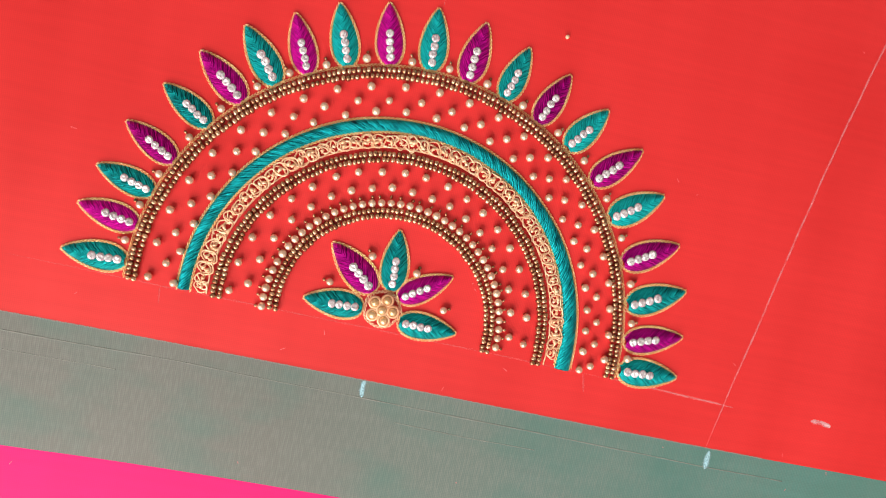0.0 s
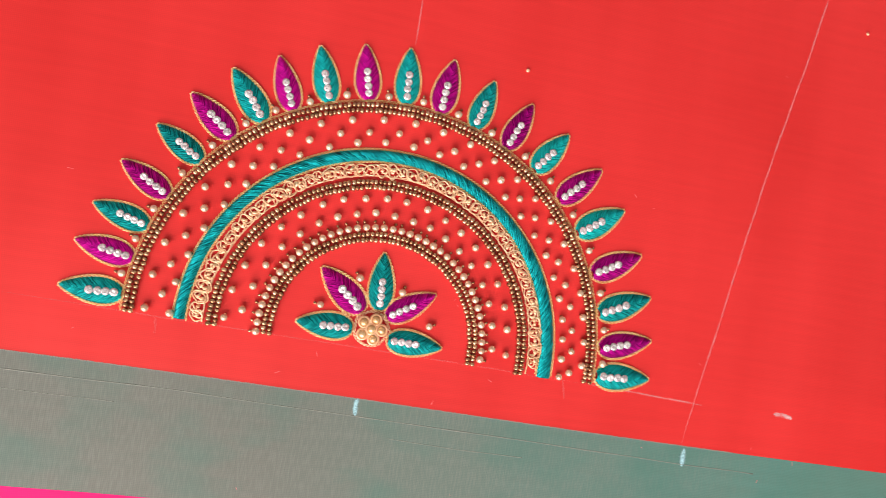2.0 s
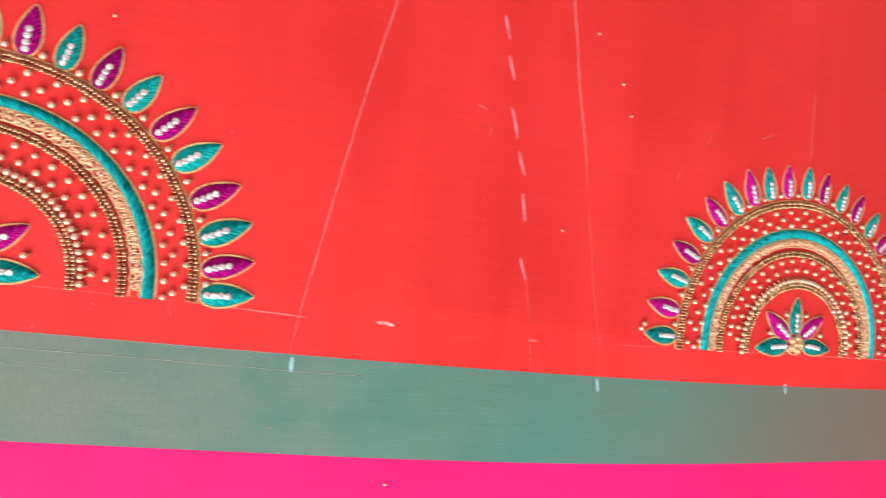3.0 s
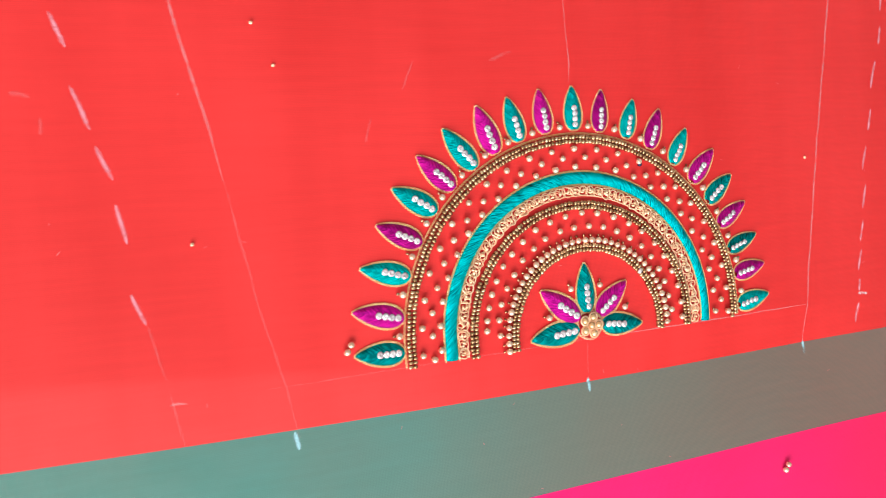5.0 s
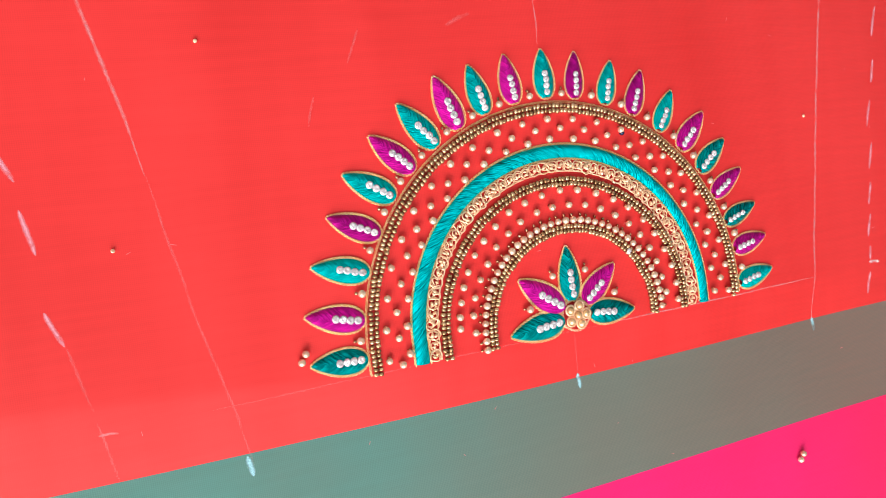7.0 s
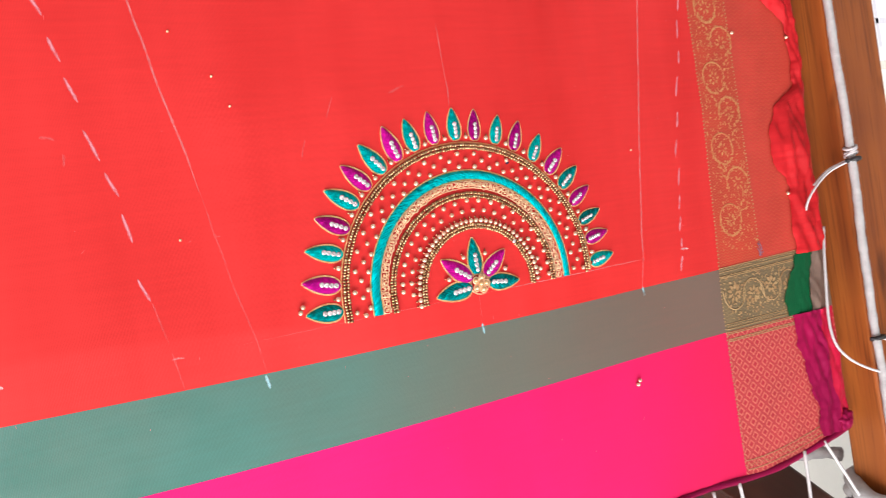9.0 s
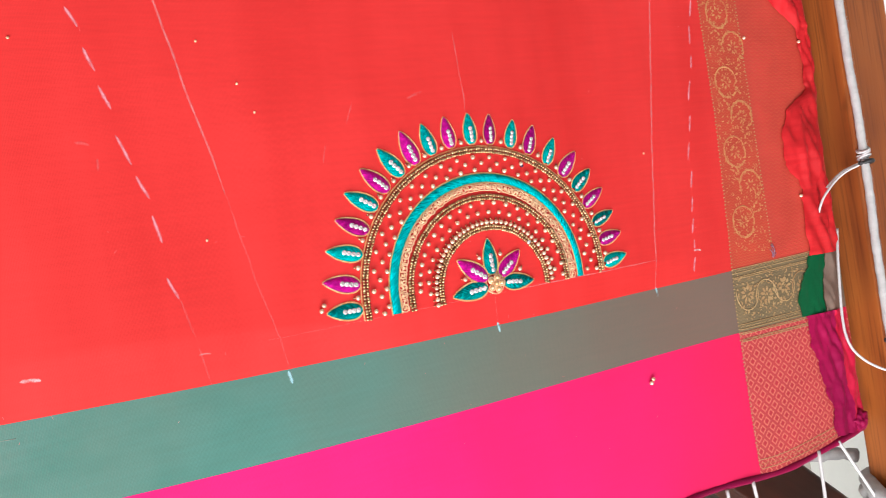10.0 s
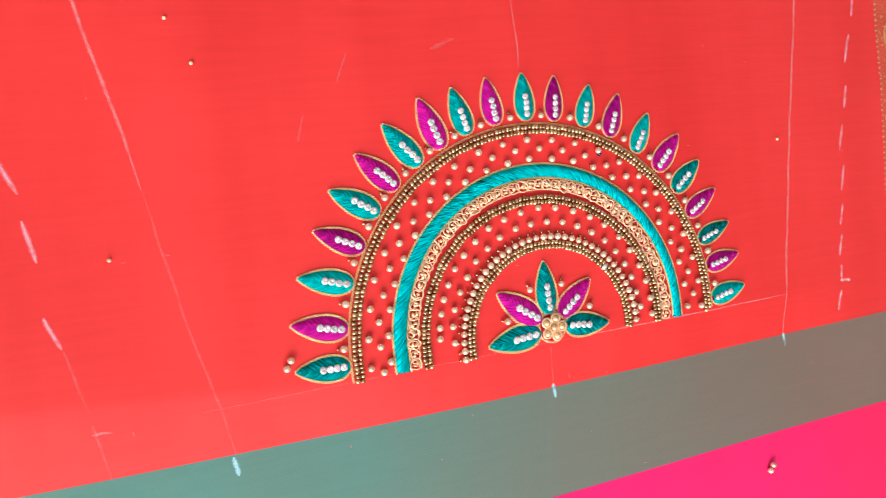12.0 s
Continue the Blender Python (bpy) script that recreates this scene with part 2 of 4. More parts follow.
CREASE = plain("worn_crease_thread", (0.28, 0.262, 0.235), (0.17, 0.20, 0.178), 0.7, 350.0)
PICK = plain("pale_weft_pick", (0.34, 0.26, 0.23), (0.20, 0.22, 0.19), 0.7, 500.0)
BIG_PEARL = metal("gold_pearl", (0.80, 0.48, 0.23), (0.96, 0.68, 0.40), 0.25, 0.55, 0.4)
# grey to white facet tones stand in for the crystal's reflections
CRYSTAL = metal("silvered_crystal", (0.42, 0.35, 0.39), (0.98, 0.93, 0.96), 0.12, 0.45, 0.4, 1.8)
def timber(name, pale, mid, dark, rough=0.42):
    """Varnished timber with its grain along y: broad bands, fine pores and a few dark knots."""
    m, nt, b = material(name)
    band_f = noise_at(nt, coords(nt, (60, 2.2, 60)), 1.0, 4.0)
    pore = noise_at(nt, coords(nt, (520, 14, 520)), 1.0, 3.0)
    cloud = noise_at(nt, coords(nt, (16, 9, 16)), 1.0, 2.0)
    f = math_node(nt, "ADD", math_node(nt, "MULTIPLY", band_f, 0.55), math_node(nt, "MULTIPLY", cloud, 0.45))
    col = mixed(nt, ramp(nt, f, 0.34, 0.66), mid, pale)
    knot = ramp(nt, noise_at(nt, coords(nt, (38, 13, 38)), 1.0, 3.0), 0.60, 0.72)
    col = mixed(nt, math_node(nt, "MULTIPLY", knot, 0.75), col, dark)
    col = mixed(nt, math_node(nt, "MULTIPLY", ramp(nt, pore, 0.52, 0.70), 0.45), col, dark)
    nt.links.new(col, b.inputs["Base Color"])
    nt.links.new(math_node(nt, "ADD", math_node(nt, "MULTIPLY", pore, 0.2), rough - 0.1), b.inputs["Roughness"])
    b.inputs["Specular IOR Level"].default_value = 0.3
    bump(nt, b, math_node(nt, "SUBTRACT", band_f, math_node(nt, "MULTIPLY", pore, 0.6)), 0.4, 0.0004)
    return m


WOOD = timber("teak_wood", (0.43, 0.122, 0.025), (0.205, 0.048, 0.012), (0.050, 0.013, 0.006))
DARK_WOOD = plain("dark_wood", (0.12, 0.035, 0.022), (0.05, 0.015, 0.010), 0.4, 18.0, (0.15, 1.0, 1.0), 0.0006)
COTTON = plain("white_cotton", (0.58, 0.56, 0.57), (0.40, 0.38, 0.395), 0.85, 160.0, depth=0.0008)
THREAD = plain("white_thread", (0.70, 0.66, 0.68), (0.54, 0.50, 0.53), 0.7, 400.0, depth=0.0003)
IRON = plain("dark_iron", (0.05, 0.045, 0.05), (0.02, 0.02, 0.02), 0.45, 200.0)


def chalk_dust(name, a, c, cover, blur=1.0):
    """Rubbed chalk: grains of dust that thin out towards the sides of the stroke."""
    m, nt, b = material(name)
    sep = nt.nodes.new("ShaderNodeSeparateXYZ")
    nt.links.new(coords(nt, uv=True), sep.inputs[0])
    side = ramp(nt, math_node(nt, "ABSOLUTE", sep.outputs[1]), 1.0, 1.0 - blur)
    grain = noise_at(nt, coords(nt, (1, 1, 1)), 2600.0, 3.0)
    patch = noise_at(nt, coords(nt), 240.0, 3.0)
    body = math_node(nt, "MULTIPLY", ramp(nt, grain, 0.10, 0.56), ramp(nt, patch, 0.22, 0.58))
    nt.links.new(math_node(nt, "MULTIPLY", math_node(nt, "MULTIPLY", side, body), cover), b.inputs["Alpha"])
    nt.links.new(mixed(nt, patch, a, c), b.inputs["Base Color"])
    b.inputs["Roughness"].default_value = 0.95
    b.inputs["Specular IOR Level"].default_value = 0.1
    return m


CHALK = chalk_dust("pink_white_chalk", (0.90, 0.42, 0.44), (0.86, 0.30, 0.32), 0.70)
CHALK_DASH = chalk_dust("pink_chalk_dash", (0.90, 0.44, 0.52), (0.87, 0.34, 0.42), 1.0)
CHALK_PALE = chalk_dust("pale_chalk", (0.88, 0.66, 0.68), (0.84, 0.52, 0.55), 1.0, 0.7)
CHALK_FAINT = chalk_dust("faint_chalk", (0.88, 0.34, 0.36), (0.85, 0.26, 0.28), 0.27)
CHALK_BLUE = chalk_dust("blue_white_chalk", (0.50, 0.76, 0.84), (0.36, 0.62, 0.70), 1.0, 0.7)
LINT = plain("pale_lint", (0.83, 0.30, 0.31), (0.78, 0.12, 0.13), 0.9, 900.0)
PAINT = plain("wall_paint", (0.74, 0.73, 0.70), (0.68, 0.67, 0.64), 0.8, 3.0)
CEILING = plain("ceiling_paint", (0.80, 0.80, 0.79), (0.74, 0.74, 0.73), 0.8, 3.0)
FLOOR = plain("floor_tile", (0.62, 0.58, 0.52), (0.52, 0.48, 0.43), 0.35, 9.0)
PAPER = plain("paper", (0.90, 0.89, 0.85), (0.86, 0.85, 0.81), 0.8, 30.0)
PAPER_BLUE = plain("printed_paper", (0.84, 0.83, 0.90), (0.76, 0.75, 0.85), 0.8, 60.0)
INK = plain("printed_ink", (0.72, 0.72, 0.80), (0.62, 0.62, 0.73), 0.8, 90.0)
BROC_RED = brocade("red_brocade", (0.62, 0.050, 0.036), (0.52, 0.040, 0.028), (0.60, 0.12, 0.060), 0.0029, "wavy")
BROC_VINE = brocade("red_vine_brocade", (0.60, 0.050, 0.030), (0.50, 0.040, 0.024), (0.58, 0.19, 0.075), 0.0020, "wavy")
BROC_GREEN = brocade("green_brocade", (0.22, 0.155, 0.085), (0.15, 0.110, 0.065), (0.36, 0.25, 0.12), 0.0024, "wavy")
BROC_PINK = brocade("pink_brocade", (0.56, 0.026, 0.050), (0.48, 0.020, 0.040), (0.78, 0.27, 0.19), 0.0098, "lattice")
WOVEN_VINE = metal("woven_vine_gold", (0.58, 0.19, 0.08), (0.70, 0.38, 0.16), 0.5, 0.15)
WOVEN_GOLD = metal("woven_gold", (0.44, 0.24, 0.11), (0.58, 0.40, 0.20), 0.5, 0.15)


# ---- mesh helpers ----
class Soup:
    """Collects vertices and faces of one mesh."""

    def __init__(self):
        self.v, self.f, self.uv = [], [], []

    def add(self, verts, faces, m=None):
        n = len(self.v)
        self.v += [tuple(m @ Vector(p)) for p in verts] if m is not None else [tuple(p) for p in verts]
        self.f += [[i + n for i in f] for f in faces]

    def mesh(self, name, mat, smooth=True):
        me = bpy.data.meshes.new(name)
        me.from_pydata(self.v, [], self.f)
        if len(self.uv) == len(self.v):
            layer = me.uv_layers.new(name="stitch")
            for loop in me.loops:
                layer.data[loop.index].uv = self.uv[loop.vertex_index]
            layer = me.uv_layers.new(name="thread")      # u runs along the slanting thread
            for loop in me.loops:
                u, v = self.uv[loop.vertex_index]
                layer.data[loop.index].uv = (1.25 * u + abs(v), u - 1.25 * abs(v))
        if smooth:
            me.polygons.foreach_set("use_smooth", [True] * len(me.polygons))
        me.materials.append(mat)
        me.update()
        return me


def revolve(profile, n, axis="z"):
    """Surface of revolution of (radius, height) pairs, closed at its ends."""
    v, f = [], []
    for r, h in profile:
        for i in range(n):
            a = 2 * math.pi * i / n
            p = (r * math.cos(a), r * math.sin(a), h)
            v.append(p if axis == "z" else (p[2], p[0], p[1]))
    for k in range(len(profile) - 1):
        for i in range(n):
            j = (i + 1) % n
            f.append([k * n + i, k * n + j, (k + 1) * n + j, (k + 1) * n + i])
    f.append([i for i in range(n)][::-1])
    f.append([(len(profile) - 1) * n + i for i in range(n)])
    return v, f


def ball(r, n=12, rings=7, squash=1.0):
    prof = []
    for k in range(rings):
        a = math.pi * (k + 0.35) / (rings - 0.3) - math.pi / 2
        prof.append((r * math.cos(a), r * squash * math.sin(a)))
    return revolve(prof, n)


def sweep(soup, pts, r, n=6, closed=False, flat=1.0):
    """A round cord along points; r may be a function of the index."""
    pts = [Vector(p) for p in pts]
    N, base = len(pts), len(soup.v)
    for i, p in enumerate(pts):
        a = pts[(i - 1) % N] if closed or i > 0 else p
        b = pts[(i + 1) % N] if closed or i < N - 1 else p
        t = (b - a).normalized()
        up = Vector((0, 0, 1)) if abs(t.z) < 0.95 else Vector((0, 1, 0))
        s = t.cross(up).normalized()
        u = s.cross(t)
        rr = r(i) if callable(r) else r
        for k in range(n):
            w = 2 * math.pi * k / n
            soup.v.append(tuple(p + s * (rr * math.cos(w)) + u * (rr * flat * math.sin(w))))
    for i in range(N if closed else N - 1):
        j = (i + 1) % N
        for k in range(n):
            l = (k + 1) % n
            soup.f.append([base + i * n + k, base + i * n + l, base + j * n + l, base + j * n + k])
    if not closed:
        soup.f.append([base + k for k in range(n)][::-1])
        soup.f.append([base + (N - 1) * n + k for k in range(n)])


def resample(pts, step, closed=False):
    pts = [Vector(p) for p in pts]
    if closed:
        pts.append(pts[0])
    out, left = [pts[0]], step
    for a, b in zip(pts, pts[1:]):
        d = (b - a).length
        at = 0.0
        while d - at >= left:
            at += left
            out.append(a.lerp(b, at / d))
            left = step
        left -= d - at
    return out


LINK = revolve([(0.00006, -0.00072), (0.00018, -0.00045), (0.00023, 0.0), (0.00018, 0.00045), (0.00006, 0.00072)], 6, "x")


def chain(soup, pts, closed=False, pitch=0.00066, z=0.00040, size=1.0):
    """Chain stitch in gold thread: small slanted links, alternately to one side and the other."""
    pp = resample(pts, pitch, closed)
    for i in range(len(pp) - 1):
        d = pp[i + 1] - pp[i]
        a = math.atan2(d.y, d.x)
        side = 1 if i % 2 else -1
        m = Matrix.Translation((pp[i].x, pp[i].y, z)) @ Matrix.Rotation(a, 4, "Z") @ Matrix.Translation((0, side * 0.00024, 0)) @ Matrix.Rotation(side * radians(17), 4, "Z") @ Matrix.Scale(size, 4)
        soup.add(*LINK, m)


def part(name, bm, mat, parent, label=""):
    """Link a bmesh, a Soup or a mesh as one mesh object under a thing or a part."""
    if isinstance(bm, Soup):
        data = bm.mesh(name, mat)
    elif isinstance(bm, bmesh.types.BMesh):
        data = bpy.data.meshes.new(name)
        bm.to_mesh(data)
        bm.free()
        data.materials.append(mat)
    else:
        data = bm
    ob = new(name, data)
    ob.parent = parent
    return tagged(ob, label)


def piece(name, data, parent, m):
    ob = new(name, data)
    ob.parent = parent
    ob.matrix_basis = m
    return ob


def box(x0, x1, y0, y1, z0, z1, bevel=0.0, cuts=0):
    bm = bmesh.new()
    bmesh.ops.create_cube(bm, size=1)
    for v in bm.verts:
        v.co = Vector(((x0 + x1) / 2 + v.co.x * (x1 - x0), (y0 + y1) / 2 + v.co.y * (y1 - y0), (z0 + z1) / 2 + v.co.z * (z1 - z0)))
    if bevel:
        bmesh.ops.bevel(bm, geom=bm.edges[:], offset=bevel, segments=3, affect="EDGES", profile=0.5)
    return bm


def slab(name, x0, x1, y0, y1, z0, z1, mat):
    ob = new(name, bpy.data.meshes.new(name))
    bm = box(x0, x1, y0, y1, z0, z1)
    bm.to_mesh(ob.data)
    bm.free()
    ob.data.materials.append(mat)
    return tagged(ob, kind="structure")


def thing(name, at, label, category, group=""):
    ob = new(name)
    ob.empty_display_size = 0.02
    ob.location = at
    return tagged(ob, label, category, group)


# ---- the room ----
X0, X1, Y0, Y1, H = ROOM
T = 0.12
slab("floor", X0 - T, X1 + T, Y0 - T, Y1 + T, -0.1, 0.0, FLOOR)
slab("ceiling", X0 - T, X1 + T, Y0 - T, Y1 + T, H, H + 0.1, CEILING)
slab("wall_west", X0 - T, X0, Y0 - T, Y1 + T, 0, H, PAINT)
slab("wall_north", X0, X1, Y1, Y1 + T, 0, H, PAINT)


def pierced_wall(name, boxes):
    bm = bmesh.new()
    for bounds in boxes:
        piece_bm = box(*bounds)
        tmp = bpy.data.meshes.new("tmp")
        piece_bm.to_mesh(tmp)
        piece_bm.free()
        bm.from_mesh(tmp)
        bpy.data.meshes.remove(tmp)
    wall = new(name, bpy.data.meshes.new(name))
    bm.to_mesh(wall.data)
    bm.free()
    wall.data.materials.append(PAINT)
    tagged(wall, kind="structure")


pierced_wall("wall_south", [(x0, x1, Y0 - T, Y0, z0, z1) for x0, x1, z0, z1 in
                            ((X0, X1, 0, WIN[2]), (X0, X1, WIN[3], H), (X0, WIN[0], WIN[2], WIN[3]), (WIN[1], X1, WIN[2], WIN[3]))])
pierced_wall("wall_east", [(X1, X1 + T, y0, y1, z0, H) for y0, y1, z0 in
                           ((Y0 - T, DOOR[0], 0), (DOOR[1], Y1 + T, 0), (DOOR[0], DOOR[1], DOOR[2]))])

# ---- the silk cloth ----
XL, XB, XR = -0.50, 0.6075, 0.716     # left end, start of the brocade, folded edge
YT, YB = 0.52, -0.168


def edge_green(x):
    x = max(x, -0.13)
    return -0.1494 * x ** 4 + 0.1983 * x ** 3 - 0.027 * x ** 2 - 0.025 * x - 0.021


def edge_pink(x):
    x = min(max(x, -0.11), 0.62)
    return -0.5145 * x ** 4 + 0.5771 * x ** 3 - 0.1212 * x ** 2 - 0.0272 * x - 0.0641


def edge_top(x):
    return YT


def edge_bottom(x):
    return YB + 0.0022 * math.sin(x * 37.0) + (0.006 * ((x - 0.62) / 0.1) if x > 0.62 else 0.0)


def broc_left(y):
    return XB + 0.0045 * max(0.0, min(1.0, y / 0.09)) - 0.0035 * max(0.0, min(1.0, -y / 0.05))


def smooth(a, c, t):
    t = max(0.0, min(1.0, (t - a) / (c - a)))
    return t * t * (3 - 2 * t)


def ripple(x, y):
    z = 0.00010 * math.sin(x * 61 + 2 * math.sin(y * 23)) + 0.00008 * math.sin(y * 47 + x * 9)
    # a pressed fold along the base line: the cloth dips to the edge of the green band and rises again
    fold = smooth(0.08, 0.22, x) * (1 - smooth(0.54, 0.595, x))
    if fold > 0:
        e, p = edge_green(x), edge_pink(x)
        rise = 0.0180 + 0.0095 * (1 - smooth(0.20, 0.36, x))
        z -= 0.0024 * fold * (max(0.0, min(1.0, (e + rise - y) / rise)) if y > e else max(0.0, min(1.0, (y - p) / (e - p))))
    # soft upright folds above the motif
    z += 0.00016 * math.sin((x - 0.42 + 0.02 * y) * 290) * smooth(0.41, 0.44, x) * (1 - smooth(0.53, 0.58, x)) * smooth(0.07, 0.13, y)
    return z


def band(name, xa, xb, low, high, mat, parent, nx, ny, label="", lift=0.0, power=1.0):
    """A strip of the cloth between two edges, with the cloth's thickness turned down at its rim."""
    s = Soup()
    for j in range(ny + 1):
        for i in range(nx + 1):
            u, v = i / nx, (j / ny) ** power
            y = low(xa + (xb - xa) * u) * (1 - v) + high(xa + (xb - xa) * u) * v
            a = broc_left(y) if xa == XB else xa
            b = broc_left(y) if xb == XB else xb
            x = a + (b - a) * u
            y = low(x) * (1 - v) + high(x) * v
            s.v.append((x, y, ripple(x, y) + lift))
    for j in range(ny):
        for i in range(nx):
            k = j * (nx + 1) + i
            s.f.append([k, k + 1, k + nx + 2, k + nx + 1])
    ob = part(name, s, mat, parent, label)
    mod = ob.modifiers.new("thickness", "SOLIDIFY")
    mod.thickness, mod.offset, mod.use_rim = 0.0003, -1.0, False
    return ob


cloth = thing("silk_saree_cloth", (0, 0, Z0), "red silk cloth with grey-green and magenta bands on a frame", "cloth")
band("red_field", XL, XB, edge_green, edge_top, RED, cloth, 220, 90, "bright red woven silk", power=2.0)
band("green_band", XL, XB, edge_pink, edge_green, GREEN, cloth, 120, 8, "grey-green shot silk band")
band("magenta_band", XL, XB, edge_bottom, edge_pink, PINK, cloth, 120, 12, "magenta pink silk band")
VINE_X = 0.6485
band("vine_border", XB, VINE_X, edge_green, edge_top, BROC_VINE, cloth, 8, 60, "red brocade woven with gold vine circles")
band("jacquard_border", VINE_X, XR, edge_green, edge_top, BROC_RED, cloth, 10, 60, "dull red brocade with fine gold rows")
band("green_border", XB, XR, edge_pink, edge_green, BROC_GREEN, cloth, 18, 8, "olive brocade with gold scrolls")
band("diamond_border", XB, XR, edge_bottom, edge_pink, BROC_PINK, cloth, 18, 12, "pink brocade woven with gold diamonds")

# woven gold figures of the brocade, slightly raised
s = Soup()


def leaf(soup, x, y, ang, length, width, z=0.00016):
    m = Matrix.Translation((x, y, z + 0.0002 * rnd.random())) @ Matrix.Rotation(ang, 4, "Z")
    n = 6
    v = [(0, 0, 0)] + [(length * i / n, width * math.sin(math.pi * i / n), 0.00015) for i in range(1, n)] + [(length, 0, 0)]
    v += [(length * i / n, -width * math.sin(math.pi * i / n), 0.00015) for i in range(n - 1, 0, -1)]
    soup.add(v, [list(range(len(v)))], m)


rnd = random.Random(4)
for k in range(-1, 16):
    cy = 0.0108 + 0.0252 * k
    cx = (0.6235 if k % 2 == 0 else 0.6345) + 0.0045 * min(1, max(0, cy / 0.14))
    r0 = 0.0098
    if cy - r0 < edge_green(cx) + 0.004:
        continue
    a0 = radians(-60 if k % 2 else 120)
    for j in range(20):
        a = a0 + 0.3 + j * 4.2 / 20
        if rnd.random() < 0.12:
            continue
        leaf(s, cx + r0 * math.cos(a), cy + r0 * 1.12 * math.sin(a), a + 1.57 + rnd.uniform(-0.2, 0.2), 0.0030, 0.0005 + 0.0005 * math.sin(math.pi * j / 20))
    for j in range(16):
        a = a0 + 0.3 + j * 5.6 / 16
        leaf(s, cx + r0 * math.cos(a), cy + r0 * 1.12 * math.sin(a), a + (0.9 if j % 2 else 3.9), rnd.uniform(0.0014, 0.0024), 0.0005)
    crescent = [(cx + 0.0104 * math.cos(a), cy + 0.0112 * math.sin(a), 0.0003) for a in np.linspace(0.1, 3.35, 22)]
    sweep(s, crescent, lambda i: 0.00012 + 0.00050 * math.sin(math.pi * i / 21), 6, flat=0.22)
    for j in range(7):
        a = 2 * math.pi * j / 7
        leaf(s, cx + 0.002 * math.cos(a), cy + 0.002 * math.sin(a), a, 0.0032, 0.0008)
    side = 1 if k % 2 == 0 else -1
    for j in range(5):
        leaf(s, cx + side * (0.010 + 0.0015 * j), cy + 0.005 + 0.0032 * j, (0.4 + 0.8 * (j % 2)) if side > 0 else (2.7 - 0.8 * (j % 2)), 0.0034, 0.0009)
for k in range(1100):
    leaf(s, rnd.uniform(0.6125, 0.6470), rnd.uniform(-0.012, 0.30), rnd.uniform(0, 6.28), rnd.uniform(0.0012, 0.0032), rnd.uniform(0.0002, 0.00055))
part("gold_vine", s, WOVEN_VINE, cloth, "woven gold vine scrolls")
s = Soup()
for k in range(5):
    cx, up = 0.617 + 0.0185 * k, 1 if k % 2 else -1
    cy = (edge_green(cx) + edge_pink(cx)) / 2 + 0.0015
    sweep(s, [(cx + 0.0105 * math.cos(a), cy - up * 0.003 + up * 0.0125 * math.sin(a), 0.0003) for a in np.linspace(-0.2, math.pi + 0.2, 18)], 0.00045, 5, flat=0.3)
    for j in range(9):
        a = 2 * math.pi * j / 9
        leaf(s, cx + 0.0025 * math.cos(a), cy - up * 0.002 + 0.0025 * math.sin(a), a, 0.0042, 0.0011)
    for j in range(10):
        leaf(s, cx + rnd.uniform(-0.009, 0.009), cy + rnd.uniform(-0.013, 0.013), rnd.uniform(0, 6.28), rnd.uniform(0.002, 0.004), 0.0008)
for k in range(260):
    x = rnd.uniform(0.6065, 0.676)
    leaf(s, x, rnd.uniform(edge_pink(x) + 0.006, edge_green(x) - 0.004), rnd.uniform(0, 6.28), rnd.uniform(0.0012, 0.0030), rnd.uniform(0.0003, 0.0006))
part("gold_scroll", s, WOVEN_GOLD, cloth, "woven gold scrolls on olive")


def gold_line(y_of, width, x0=XB - 0.002, x1=XR - 0.010):
    """A woven gold line: two thin cords with small knots between them."""
    soup = Soup()
    n = int((x1 - x0) / 0.0013)
    for e in (-0.5, 0.5):
        sweep(soup, [(x, y_of(x) + e * width, 0.00022) for x in np.linspace(x0, x1, 40)], 0.00028, 5, flat=0.4)
    for i in range(n):
        x = x0 + (x1 - x0) * (i + 0.5) / n
        leaf(soup, x - 0.0005, y_of(x) + rnd.uniform(-0.15, 0.15) * width, 0.7 if i % 2 else -0.7, 0.0010, min(0.0005, width * 0.3), 0.00025)
    return soup


for off, f, w in ((-0.001, edge_green, 0.0030), (-0.006, edge_green, 0.0012), (0.0035, edge_pink, 0.0034), (-0.0012, edge_pink, 0.0012), (-0.0062, edge_pink, 0.0016)):
    part("gold_selvedge_line", gold_line(lambda x: f(x) + off, w), WOVEN_GOLD, cloth)
part("gold_selvedge_line", gold_line(lambda x: edge_bottom(x) + 0.0085, 0.0065), WOVEN_GOLD, cloth)
s = Soup()
for i in range(230):
    y = -0.16 + i * 0.0026
    s.add([(-0.0006, -0.0004, 0.0), (0.0007, -0.0003, 0.0001), (0.0007, 0.0004, 0.0001), (-0.0005, 0.0004, 0.0)], [[0, 1, 2, 3]], Matrix.Translation((broc_left(y) + rnd.uniform(-0.0003, 0.0003), y, 0.0002)))
    if y > -0.01:
        s.add([(-0.0006, -0.0004, 0.0), (0.0007, -0.0003, 0.0001), (0.0007, 0.0004, 0.0001), (-0.0005, 0.0004, 0.0)], [[0, 1, 2, 3]], Matrix.Translation((VINE_X - 0.001, y, 0.0002)))
tagged(part("gold_edge_stitching", s, WOVEN_GOLD, cloth), kind="stuff")

# creases pressed into the green band, and the dotted pick where red and green threads meet
def crease_y(x, down):
    return edge_green(x) - down - 0.006 * max(0, x + 0.05) + 0.0004 * noise.noise(Vector((x * 40, down * 900, 2)))


